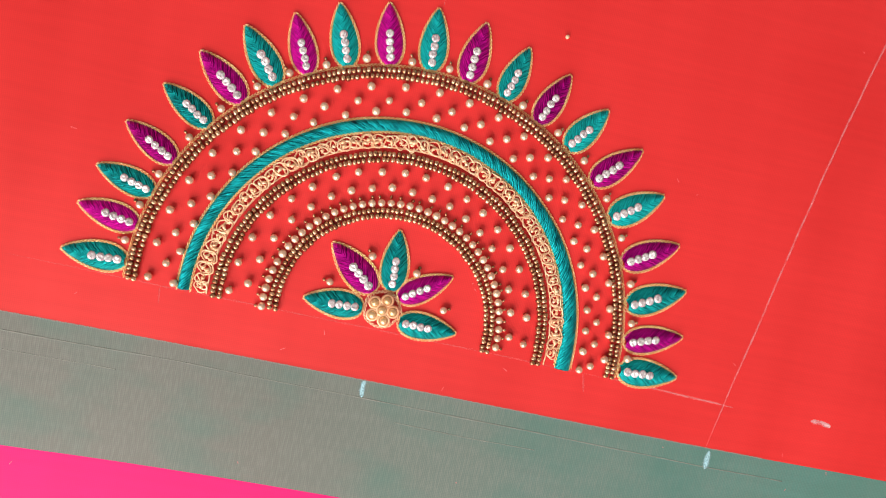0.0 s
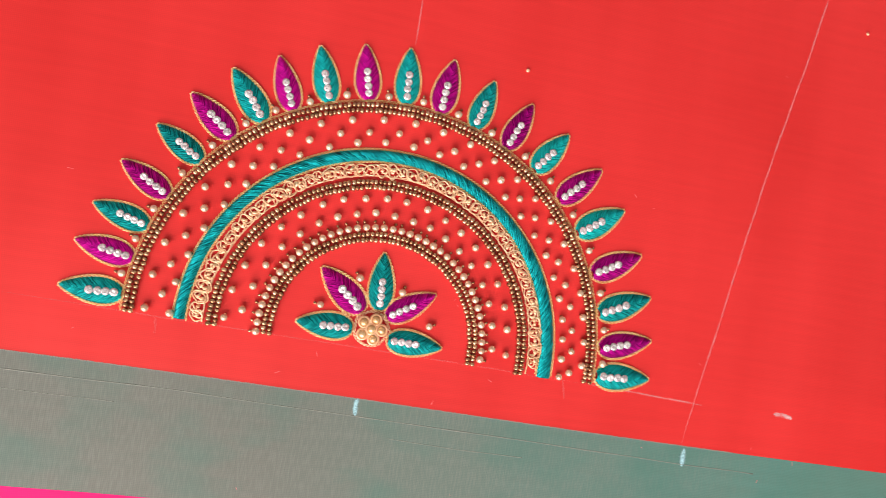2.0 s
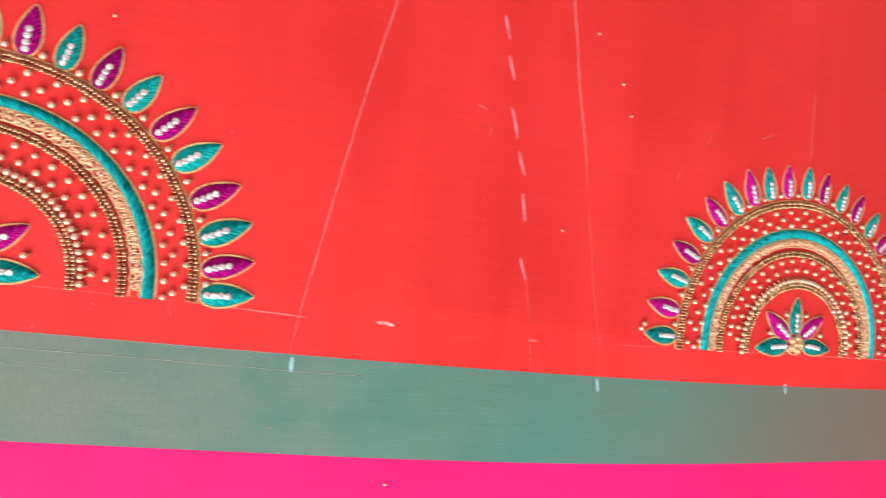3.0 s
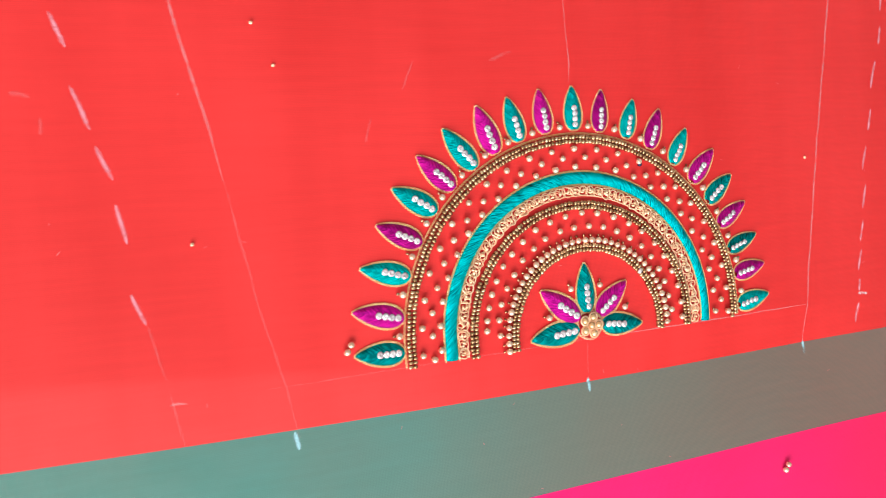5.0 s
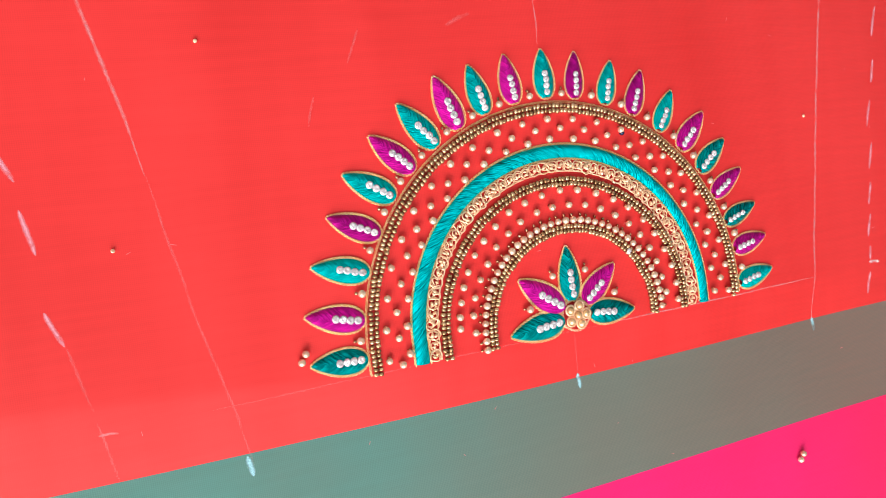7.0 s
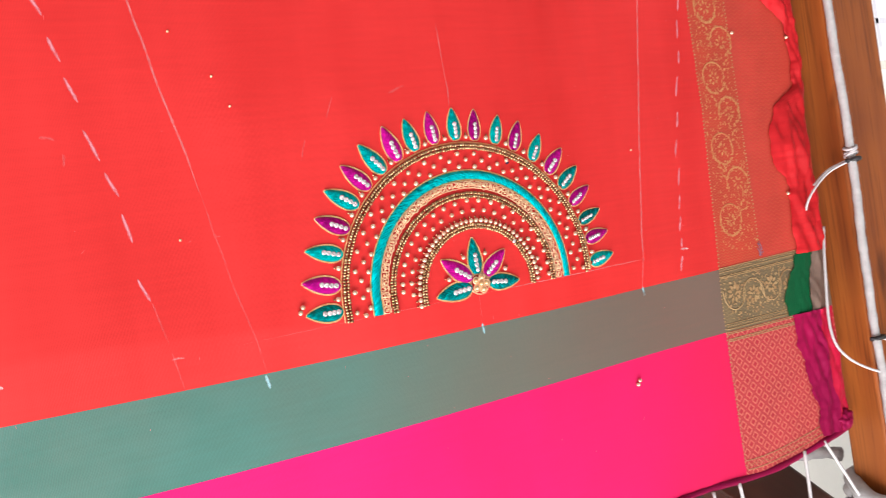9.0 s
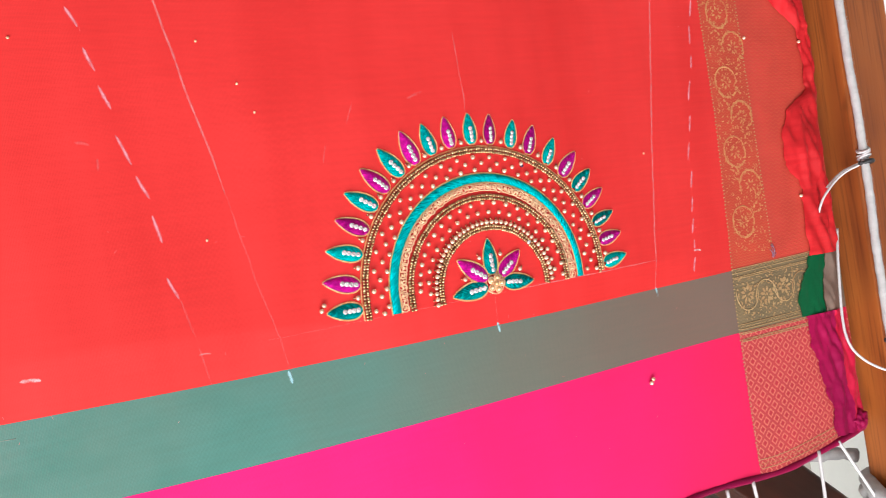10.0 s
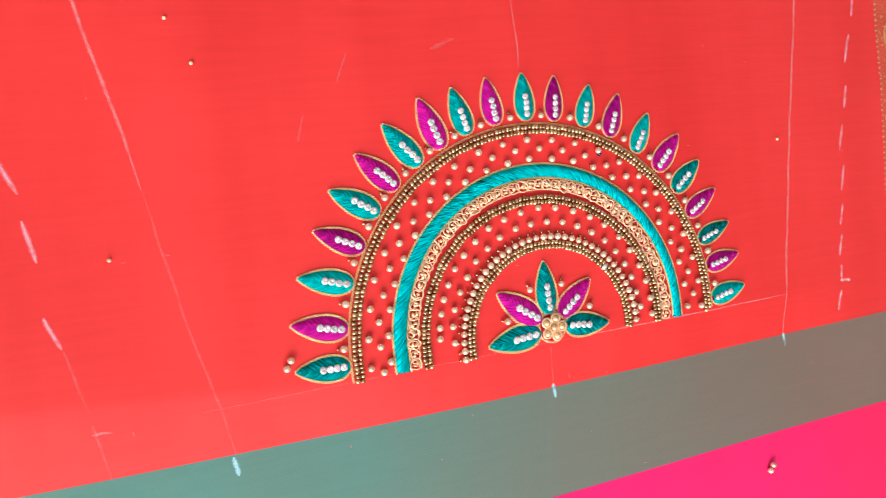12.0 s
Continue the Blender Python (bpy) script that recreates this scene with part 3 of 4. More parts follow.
for down, x0, x1, r in ((0.0060, -0.13, 0.16, 0.00022), (0.0125, -0.13, -0.085, 0.00014), (0.0125, 0.010, 0.062, 0.00016)):
    s = Soup()
    sweep(s, [(x, crease_y(x, down), ripple(x, crease_y(x, down)) + r * 0.1) for x in np.linspace(x0, x1, 90)], lambda i: r * (0.8 + 0.5 * noise.noise(Vector((i * 0.4, 1, down * 100)))), 6, flat=0.25)
    part("crease", s, CREASE, cloth, "pale pressed crease")
s = Soup()
x = -0.14
while x < 0.15:
    y = edge_green(x)
    s.add([(-0.00036, -0.00016, 0.0), (0.00030, -0.00026, 0.00005), (0.00040, 0.00014, 0.00005), (-0.00030, 0.00024, 0.0)], [[0, 1, 2, 3]], Matrix.Translation((x, y + rnd.uniform(-0.00008, 0.00008), ripple(x, y) + 0.00008)))
    x += 0.00088 + rnd.uniform(-0.00006, 0.00006)
tagged(part("edge_pick", s, PICK, cloth, "dotted pale woven edge"), kind="stuff")


# folded and crumpled hem along the brocade end
def hem_in(y):
    """Inner edge of the fold-over along the cloth's end."""
    x = 0.6840 - 0.014 * smooth(-0.15, -0.065, y) + 0.016 * smooth(-0.05, -0.02, y) - 0.011 * smooth(0.025, 0.05, y) + 0.007 * smooth(0.07, 0.09, y)
    x += 0.024 * smooth(0.085, 0.105, y) - 0.026 * smooth(0.145, 0.175, y)
    return x + 0.0045 * noise.noise(Vector((1.7, y * 70, 0))) + 0.0026 * noise.noise(Vector((5.1, y * 210, 3)))


def crumple(name, y0, y1, mat, label, u0=0.0, u1=1.0, height=0.0050):
    soup = Soup()
    ny, nx = max(8, int((y1 - y0) / 0.0016)), 26
    for j in range(ny + 1):
        y = y0 + (y1 - y0) * j / ny
        xa, xb = hem_in(y), 0.7195 + 0.0018 * noise.noise(Vector((9.2, y * 60, 2)))
        for i in range(nx + 1):
            u = u0 + (u1 - u0) * i / nx
            x = xa + (xb - xa) * u
            z = height * (math.sin(math.pi * min(1.0, abs(u) * 1.05)) ** 0.7 if u < 0.95 else 0) * (0.50 + 0.95 * noise.noise(Vector((x * 150, y * 42, 4)))
                                                              + 0.95 * abs(noise.noise(Vector((x * 120 + y * 45, y * 26, 8)))) + 0.22 * noise.noise(Vector((x * 330 - y * 60, y * 120, 3))) + 0.14 * noise.noise(Vector((x * 210 + y * 160, y * 330, 6))))
            soup.v.append((x, y, max(z, 0.0) + 0.0008 - 0.012 * smooth(0.86, 1.0, u)))
    for j in range(ny):
        for i in range(nx):
            k = j * (nx + 1) + i
            soup.f.append([k, k + 1, k + nx + 2, k + nx + 1])
    return part(name, soup, mat, cloth, label)


crumple("red_fold", -0.0225, 0.50, FOLD_RED, "crumpled red silk fold")
crumple("green_fold", -0.066, -0.0225, BRIGHT_GREEN, "turned-over bright green silk corner", -0.08, 0.42, 0.0012)
crumple("grey_fold", -0.066, -0.0225, GREEN, "turned-over grey silk hem", 0.42, 1.0, 0.0022)
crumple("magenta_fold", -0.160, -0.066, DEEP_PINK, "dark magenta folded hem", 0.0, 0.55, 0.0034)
crumple("magenta_fold", -0.160, -0.066, CRIMSON, "crimson folded hem", 0.55, 1.0, 0.0034)
s = Soup()
rn = random.Random(9)
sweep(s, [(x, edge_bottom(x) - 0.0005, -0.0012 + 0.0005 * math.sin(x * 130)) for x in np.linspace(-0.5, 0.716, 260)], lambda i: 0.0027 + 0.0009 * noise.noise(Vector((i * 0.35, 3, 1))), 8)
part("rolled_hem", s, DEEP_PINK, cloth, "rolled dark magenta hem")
s = Soup()
for k in range(1):
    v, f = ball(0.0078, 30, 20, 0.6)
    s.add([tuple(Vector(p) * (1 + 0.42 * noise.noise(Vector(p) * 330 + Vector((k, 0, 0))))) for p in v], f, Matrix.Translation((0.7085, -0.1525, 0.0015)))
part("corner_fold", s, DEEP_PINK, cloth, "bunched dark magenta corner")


# ---- chalk marks on the cloth ----
def chalk(pts, width, mat, label="", rough=0.15):
    soup = Soup()
    width *= 1.7          # the dust fades towards both sides
    size = sum((Vector(p) - Vector(q)).length for p, q in zip(pts, pts[1:]))
    pts = resample([(*p, 0.0) for p in pts], min(0.0009, size / 16))
    n = len(pts)
    sd = rnd.uniform(0, 99)
    for i, p in enumerate(pts):
        d = (pts[min(i + 1, n - 1)] - pts[max(i - 1, 0)]).normalized()
        side = Vector((-d.y, d.x, 0))
        taper = min(1.0, 0.25 + 5.0 * min(i, n - 1 - i) / max(n, 8))
        w = width / 2 * taper * (1 + rough * 2 * noise.noise(Vector((i * 0.5, sd, 0))))
        c = p + side * (width * 0.3 * noise.noise(Vector((i * 0.06, sd, 5))))
        z = ripple(p.x, p.y) + 0.00006
        for q, e in ((c - side * w, -1), (c + side * w, 1)):
            soup.v.append((q.x, q.y, z))
            soup.uv.append((i * 0.9, e))
    for i in range(n - 1):
        if n < 24 or noise.noise(Vector((i * 0.83, sd, 9))) < 0.72:
            soup.f.append([2 * i, 2 * i + 1, 2 * i + 3, 2 * i + 2])
    return part("chalk_mark", soup, mat, cloth, label)


chalk([(0.1262, -0.0243), (0.1288, -0.0070), (0.1325, 0.0147), (0.1395, 0.0526), (0.1470, 0.0930), (0.1577, 0.1432), (0.170, 0.205)], 0.0006, CHALK, "thin pink chalk guide line")
chalk([(0.2895, -0.030), (0.2855, -0.0089), (0.2783, 0.0198), (0.2720, 0.0533), (0.2690, 0.0690)], 0.0007, CHALK_FAINT, "faint pink chalk guide line")
chalk([(0.2690, 0.0690), (0.2657, 0.0863), (0.2583, 0.1187), (0.2499, 0.1609), (0.240, 0.21)], 0.0009, CHALK, "thin pink chalk guide line")
chalk([(0.5386, -0.0240), (0.5388, -0.0189), (0.5420, 0.0066), (0.5469, 0.0406), (0.5523, 0.0748), (0.5589, 0.1132), (0.5634, 0.1403), (0.5687, 0.1715), (0.5762, 0.2100)], 0.0009, CHALK, "thin pink chalk guide line")
chalk([(0.0840, -0.0050), (0.1060, -0.0058), (0.1334, -0.0073)], 0.00055, CHALK, "thin pink chalk base line")
chalk([(-0.125, 0.0003), (-0.0764, -0.0010), (0.0245, -0.0032), (0.0840, -0.0050)], 0.0004, CHALK_FAINT, "faint chalk base line")
chalk([(0.2790, -0.0095), (0.3321, -0.0085), (0.4300, -0.0070)], 0.0004, CHALK_FAINT, "faint chalk base line")
chalk([(0.4300, -0.0070), (0.4900, -0.0062), (0.5398, -0.0050)], 0.0005, CHALK, "thin pink chalk base line")
chalk([(0.4140, 0.1520), (0.4152, 0.1118), (0.4146, 0.1036)], 0.00045, CHALK, "short pink chalk centre line")
chalk([(-0.0024, 0.1400), (-0.0024, 0.1200), (-0.0023, 0.1090)], 0.0004, CHALK, "short pink chalk centre line")
chalk([(0.4158, -0.0085), (0.4163, -0.0250)], 0.0004, CHALK_FAINT, "short pink chalk centre line")
chalk([(-0.0759, -0.0016), (-0.0753, -0.0076)], 0.0006, CHALK_FAINT, "faint chalk tick")
chalk([(0.0732, -0.0045), (0.0751, -0.0116)], 0.0006, CHALK_FAINT, "faint chalk tick")
for a, b in (((0.1995, 0.1950), (0.2030, 0.1860)),
             ((0.2071, 0.1677), (0.2116, 0.1576)), ((0.2122, 0.1474), (0.2164, 0.1358)), ((0.2164, 0.1285), (0.2215, 0.1157)),
             ((0.2208, 0.1036), (0.2269, 0.0879)), ((0.2274, 0.0828), (0.2323, 0.0709)), ((0.2322, 0.0624), (0.2351, 0.0478)),
             ((0.6059, 0.1716), (0.6029, 0.1595)), ((0.6006, 0.1531), (0.5990, 0.1394)), ((0.5986, 0.1322), (0.5966, 0.1223)),
             ((0.5940, 0.1144), (0.5896, 0.0998)), ((0.5892, 0.0899), (0.5865, 0.0793)), ((0.5845, 0.0715), (0.5815, 0.0591)),
             ((0.5831, 0.0518), (0.5803, 0.0398)), ((0.5801, 0.0339), (0.5779, 0.0227)), ((0.5782, 0.0191), (0.5756, 0.0088)),
             ((0.5763, 0.0043), (0.5755, -0.0023)), ((0.5749, -0.0077), (0.5723, -0.0183)),
             ((0.6068, 0.1880), (0.6060, 0.1790))):
    chalk([a, ((a[0] + b[0]) / 2 - 0.0002, (a[1] + b[1]) / 2), b], 0.0012, CHALK_DASH, "short pale pink chalk dash")
chalk([(0.2346, 0.0307), (0.2369, 0.0249), (0.2393, 0.0186)], 0.0011, CHALK_DASH, "short pale pink chalk dash")
chalk([(0.2393, 0.0186), (0.2407, 0.0124), (0.2423, 0.0050), (0.2442, -0.0026)], 0.0008, CHALK_FAINT, "fading pink chalk stroke")
chalk([(0.2444, -0.0058), (0.2485, -0.0267)], 0.0007, CHALK_FAINT, "faint chalk stroke")
for a, b, w, mat, lab in (
        ((0.2442, -0.0105), (0.2508, -0.0107), 0.0007, CHALK, "short pink chalk tick"),
        ((0.1648, -0.0073), (0.1735, -0.0081), 0.0015, CHALK_PALE, "short white chalk dash"),
        ((0.5743, -0.0033), (0.5812, -0.0041), 0.0011, CHALK_PALE, "short pink chalk tick"),
        ((-0.0030, -0.0206), (-0.0027, -0.0275), 0.0014, CHALK_BLUE, "short blue-white chalk mark"),
        ((0.1276, -0.0252), (0.1284, -0.0322), 0.0017, CHALK_BLUE, "short blue-white chalk mark"),
        ((0.2876, -0.0275), (0.2888, -0.0345), 0.0014, CHALK_BLUE, "short blue-white chalk mark"),
        ((0.4162, -0.0245), (0.4169, -0.0312), 0.0013, CHALK_BLUE, "short blue-white chalk mark"),
        ((0.5386, -0.0231), (0.5391, -0.0294), 0.0013, CHALK_BLUE, "short blue-white chalk mark"),
        ((0.2026, 0.1011), (0.2089, 0.0995), 0.0012, CHALK_FAINT, "faint chalk smudge"),
        ((0.2115, 0.0932), (0.2108, 0.0863), 0.0010, CHALK_FAINT, "faint chalk smudge"),
        ((0.3395, 0.1010), (0.3450, 0.1130), 0.0007, CHALK_FAINT, "faint chalk smudge"),
        ((0.3780, 0.1130), (0.3890, 0.1170), 0.0012, CHALK_FAINT, "faint chalk smudge"),
        ((0.3230, 0.0800), (0.3262, 0.0905), 0.0007, CHALK_FAINT, "faint chalk smudge")):
    chalk([a, ((a[0] + b[0]) / 2, (a[1] + b[1]) / 2 + 0.0003), b], w, mat, lab)
# lint
rl = random.Random(12)
s = Soup()
for k in range(80):
    x, y, a, l = rl.uniform(-0.14, 0.60), rl.uniform(-0.16, 0.17), rl.uniform(0, 3.1), rl.uniform(0.0003, 0.0010)
    s.add([(-l, -0.00009, 0), (l, -0.00006, 0.0001), (l, 0.00008, 0.0001), (-l, 0.00009, 0)], [[0, 1, 2, 3]], Matrix.Translation((x, y, 0.00035)) @ Matrix.Rotation(a, 4, "Z"))
lint = new("lint", s.mesh("lint", LINT))
lint.location = (0, 0, Z0)
tagged(lint, "scattered tiny pale lint fibres on the silk", "lint", kind="stuff")

# ---- beads and stitches shared by both motifs ----
SEED = Soup()
SEED.add(*revolve([(0.00050, -0.00073), (0.00088, -0.00060), (0.00104, -0.00025), (0.00104, 0.00025), (0.00088, 0.00060), (0.00050, 0.00073)], 10, "x"))
GILT_SEED = SEED.mesh("bead", GILT)
SEED = SEED.mesh("bead", BRONZE)
TINY = Soup()
TINY.add(*revolve([(0.00026, -0.00042), (0.00060, -0.00036), (0.00074, 0.0), (0.00060, 0.00036), (0.00026, 0.00042)], 9, "x"))
LOOSE_SEED = TINY.mesh("seed_bead", GOLD)
TINY = TINY.mesh("stop_bead", BRONZE)
PEARL_ME = Soup()
PEARL_ME.add(*ball(0.00140, 14, 9))
PEARL_ME = PEARL_ME.mesh("pearl", PEARL)
BIG_ME = Soup()
BIG_ME.add(*ball(0.00148, 16, 10))
BIG_ME = BIG_ME.mesh("pearl", BIG_PEARL)
STONE = Soup()
n8 = 9
for r, z, off in ((0.00128, 0.0, 0), (0.00132, 0.00040, 0), (0.00102, 0.00074, 0.5), (0.00070, 0.00090, 0)):
    STONE.v += [(r * math.cos(2 * math.pi * (i + off) / n8), r * math.sin(2 * math.pi * (i + off) / n8), z) for i in range(n8)]
for k in range(3):
    for i in range(n8):
        j = (i + 1) % n8
        a, b, c, d = k * n8 + i, k * n8 + j, (k + 1) * n8 + j, (k + 1) * n8 + i
        STONE.f += [[a, b, d], [b, c, d]]
STONE.v.append((0.00012, 0.00008, 0.00078))
STONE.f += [[3 * n8 + i, 3 * n8 + (i + 1) % n8, 4 * n8] for i in range(n8)]
facets = Soup()
for f in STONE.f:          # each facet on its own, so that its tone can paint a reflection
    facets.add([STONE.v[i] for i in f], [list(range(len(f)))])
STONE = facets
STONE = STONE.mesh("rhinestone", CRYSTAL, smooth=False)


def curl_mesh(seed):
    """A tangle of coiled wire: a bent outer loop, a second one across it and one to three small beads."""
    c, q = Soup(), random.Random(seed + 5)
    w0, w1, ex = q.uniform(0, 6), q.uniform(0, 6), q.uniform(0.80, 1.16)
    bend = q.uniform(0.08, 0.20)
    coil = lambda i: 0.00033 if i % 2 else 0.00020
    loop = [(0.00210 * ex * math.cos(a) * (1 + bend * math.cos(3 * a + w0)), 0.00225 / ex * math.sin(a) * (1 + bend * math.sin(2 * a + w1)), 0.0005 + 0.0005 * k / 47)
            for k, a in enumerate(np.linspace(w0, w0 + 6.85, 48))]
    sweep(c, loop, coil, 6)
    ox, oy, sx = q.uniform(-0.0005, 0.0005), q.uniform(-0.0005, 0.0005), q.uniform(0.6, 0.95)
    sweep(c, [(ox + 0.00150 * sx * math.cos(a), oy + 0.00150 / sx * math.sin(a), 0.0007 + 0.0003 * math.sin(a + w1)) for a in np.linspace(w1, w1 + q.uniform(3.6, 5.6), 32)], coil, 6)
    turn, beads = q.uniform(0, 6), 1 + q.randrange(3)
    for k in range(beads):
        a, d = turn + 2 * math.pi * k / beads + q.uniform(-0.4, 0.4), (q.uniform(0.0005, 0.0009) if beads > 1 else 0.0002)
        c.add(*ball(q.uniform(0.00060, 0.00084), 10, 6), Matrix.Translation((d * math.cos(a), d * math.sin(a), 0.0009)) @ Matrix.Rotation(q.uniform(0, 6), 4, "Z") @ Matrix.Diagonal((0.75, 1.15, 1, 1)))
    for k in range(2):
        x, y, a = q.uniform(-0.0008, 0.0008), q.uniform(-0.0008, 0.0008), q.uniform(0, 3.1)
        sweep(c, [(x + 0.0017 * u * math.cos(a) - 0.0005 * math.sin(3 * u) * math.sin(a), y + 0.0017 * u * math.sin(a) + 0.0005 * math.sin(3 * u) * math.cos(a), 0.0011 - 0.0006 * u * u) for u in np.linspace(-1, 1, 18)],
              lambda i: 0.00023 if i % 2 else 0.00015, 6)
    return c.mesh("curl", GOLD)


CURLS = [curl_mesh(k) for k in range(14)]

PL, PW = 0.0215, 0.0050         # petal length and half width


def petal_width(t):
    return PW * (max(t, 0.0) ** 0.46) * (max(1 - t, 0.0) ** 0.83) / 0.43


def petal_mesh(mat):
    soup = Soup()
    nu, nv = 26, 12
    for i in range(nu + 1):
        t = 0.02 + 0.965 * i / nu
        w = petal_width(t) * 0.93 + 0.00005
        for j in range(nv + 1):
            q = -1 + 2 * j / nv
            z = 0.00205 * (1 - abs(q) ** 2.0) ** 0.8 * min(1, 3.0 * w / PW) - 0.00022 * math.exp(-(q / 0.10) ** 2) * min(1, w / PW)
            z += 0.00005 * math.sin(40 * t + 5 * abs(q))
            soup.v.append((PL * t, w * q, z + 0.00005))
            soup.uv.append((PL * t * 1000, w * q * 1000))
    for i in range(nu):
        for j in range(nv):
            k = i * (nv + 1) + j
            soup.f.append([k, k + nv + 1, k + nv + 2, k + 1])
    return soup.mesh("petal", mat)


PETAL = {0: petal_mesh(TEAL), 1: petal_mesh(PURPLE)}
rim = [(PL * t, petal_width(t)) for t in np.linspace(0, 1, 40) ** 1.3]
OUTLINE = Soup()
chain(OUTLINE, [(x, y, 0) for x, y in rim] + [(x, -y, 0) for x, y in rim[-2:0:-1]], True)
OUTLINE = OUTLINE.mesh("outline", CHAIN)


def add_petal(parent, base, tip, colour, rr, lift=0.0):
    base, tip = Vector(base), Vector(tip)
    d = tip - base
    k = d.length / PL
    m = Matrix.Translation((base.x, base.y, lift)) @ Matrix.Rotation(math.atan2(d.y, d.x), 4, "Z") @ Matrix.Diagonal((k, k * rr.uniform(0.95, 1.05), 1, 1))
    ob = piece("petal", PETAL[colour], parent, m)
    tagged(ob, "purple satin-stitched petal" if colour else "teal satin-stitched petal")
    tagged(piece("outline", OUTLINE, ob, Matrix()), "gold chain-stitch outline")
    x = PL * rr.uniform(0.115, 0.135)
    bend = rr.uniform(-0.03, 0.03)
    for i in range(4):
        y = (i - 1.5) * bend * PL * 0.2 + rr.uniform(-0.00015, 0.00015)
        q = Matrix.Translation((x + 0.00008, y, 0.00170)) @ Euler((rr.uniform(-0.2, 0.2), rr.uniform(-0.2, 0.2), rr.uniform(0, 6))).to_matrix().to_4x4()
        piece("rhinestone", STONE, ob, q @ Matrix.Scale(1.13, 4))
        x += 0.00268 + rr.uniform(-0.0001, 0.00018)


def arch(r, off, foot, n=140):
    """An arch: two short straight legs down to the base line and a half circle, centre moved by off."""
    ox, oy = off
    pts = []
    for x, s in ((-r, -1),):
        y = foot(ox - r)
        pts += [(ox - r, y + (oy - y) * t) for t in np.linspace(0, 1, 6)[:-1]]
    pts += [(ox + r * math.cos(a), oy + r * math.sin(a)) for a in np.linspace(math.pi, 0, n)]
    y = foot(ox + r)
    pts += [(ox + r, oy + (y - oy) * t) for t in np.linspace(0, 1, 6)[1:]]
    return [(x, y, 0) for x, y in pts]


def bead_places(pts, pitch, rr):
    pp = resample(pts, pitch)
    for i in range(len(pp)):
        d = pp[min(i + 1, len(pp) - 1)] - pp[max(i - 1, 0)]
        yield (Matrix.Translation((pp[i].x + rr.uniform(-0.00017, 0.00017), pp[i].y + rr.uniform(-0.00017, 0.00017), 0.00092 + rr.uniform(-0.00008, 0.00022)))
               @ Matrix.Rotation(math.atan2(d.y, d.x) + rr.uniform(-0.24, 0.24), 4, "Z") @ Matrix.Rotation(rr.uniform(-0.22, 0.22), 4, "Y") @ Matrix.Rotation(rr.uniform(0, 6), 4, "X") @ Matrix.Scale(rr.uniform(0.87, 1.06), 4))


def pearl_at(parent, x, y, rr, stop=None, row=False):
    k = rr.uniform(0.94, 1.06)
    if not row:
        x, y = x + rr.uniform(-0.0003, 0.0003), y + rr.uniform(-0.0003, 0.0003)
    ob = piece("pearl", PEARL_ME, parent, Matrix.Translation((x, y, 0.00140 * k + 0.0001)) @ Matrix.Rotation(rr.uniform(0, 6), 4, "X") @ Matrix.Scale(k, 4))
    if stop is not None:
        a = stop + rr.uniform(-0.35, 0.35)
        piece("stop_bead", TINY, parent, Matrix.Translation((x + 0.00200 * math.cos(a), y + 0.00200 * math.sin(a), 0.0006 + rr.uniform(0, 0.0005)))
              @ Matrix.Rotation(a + 1.57 + rr.uniform(-0.4, 0.4), 4, "Z") @ Matrix.Rotation(rr.uniform(-0.7, 0.7), 4, "Y"))
    else:
        a = rr.uniform(0.6, 2.4)
        piece("stop_bead", TINY, parent, Matrix.Translation((x + 0.0011 * math.cos(a), y + 0.0011 * math.sin(a), 0.00065)) @ Matrix.Rotation(a, 4, "Z"))


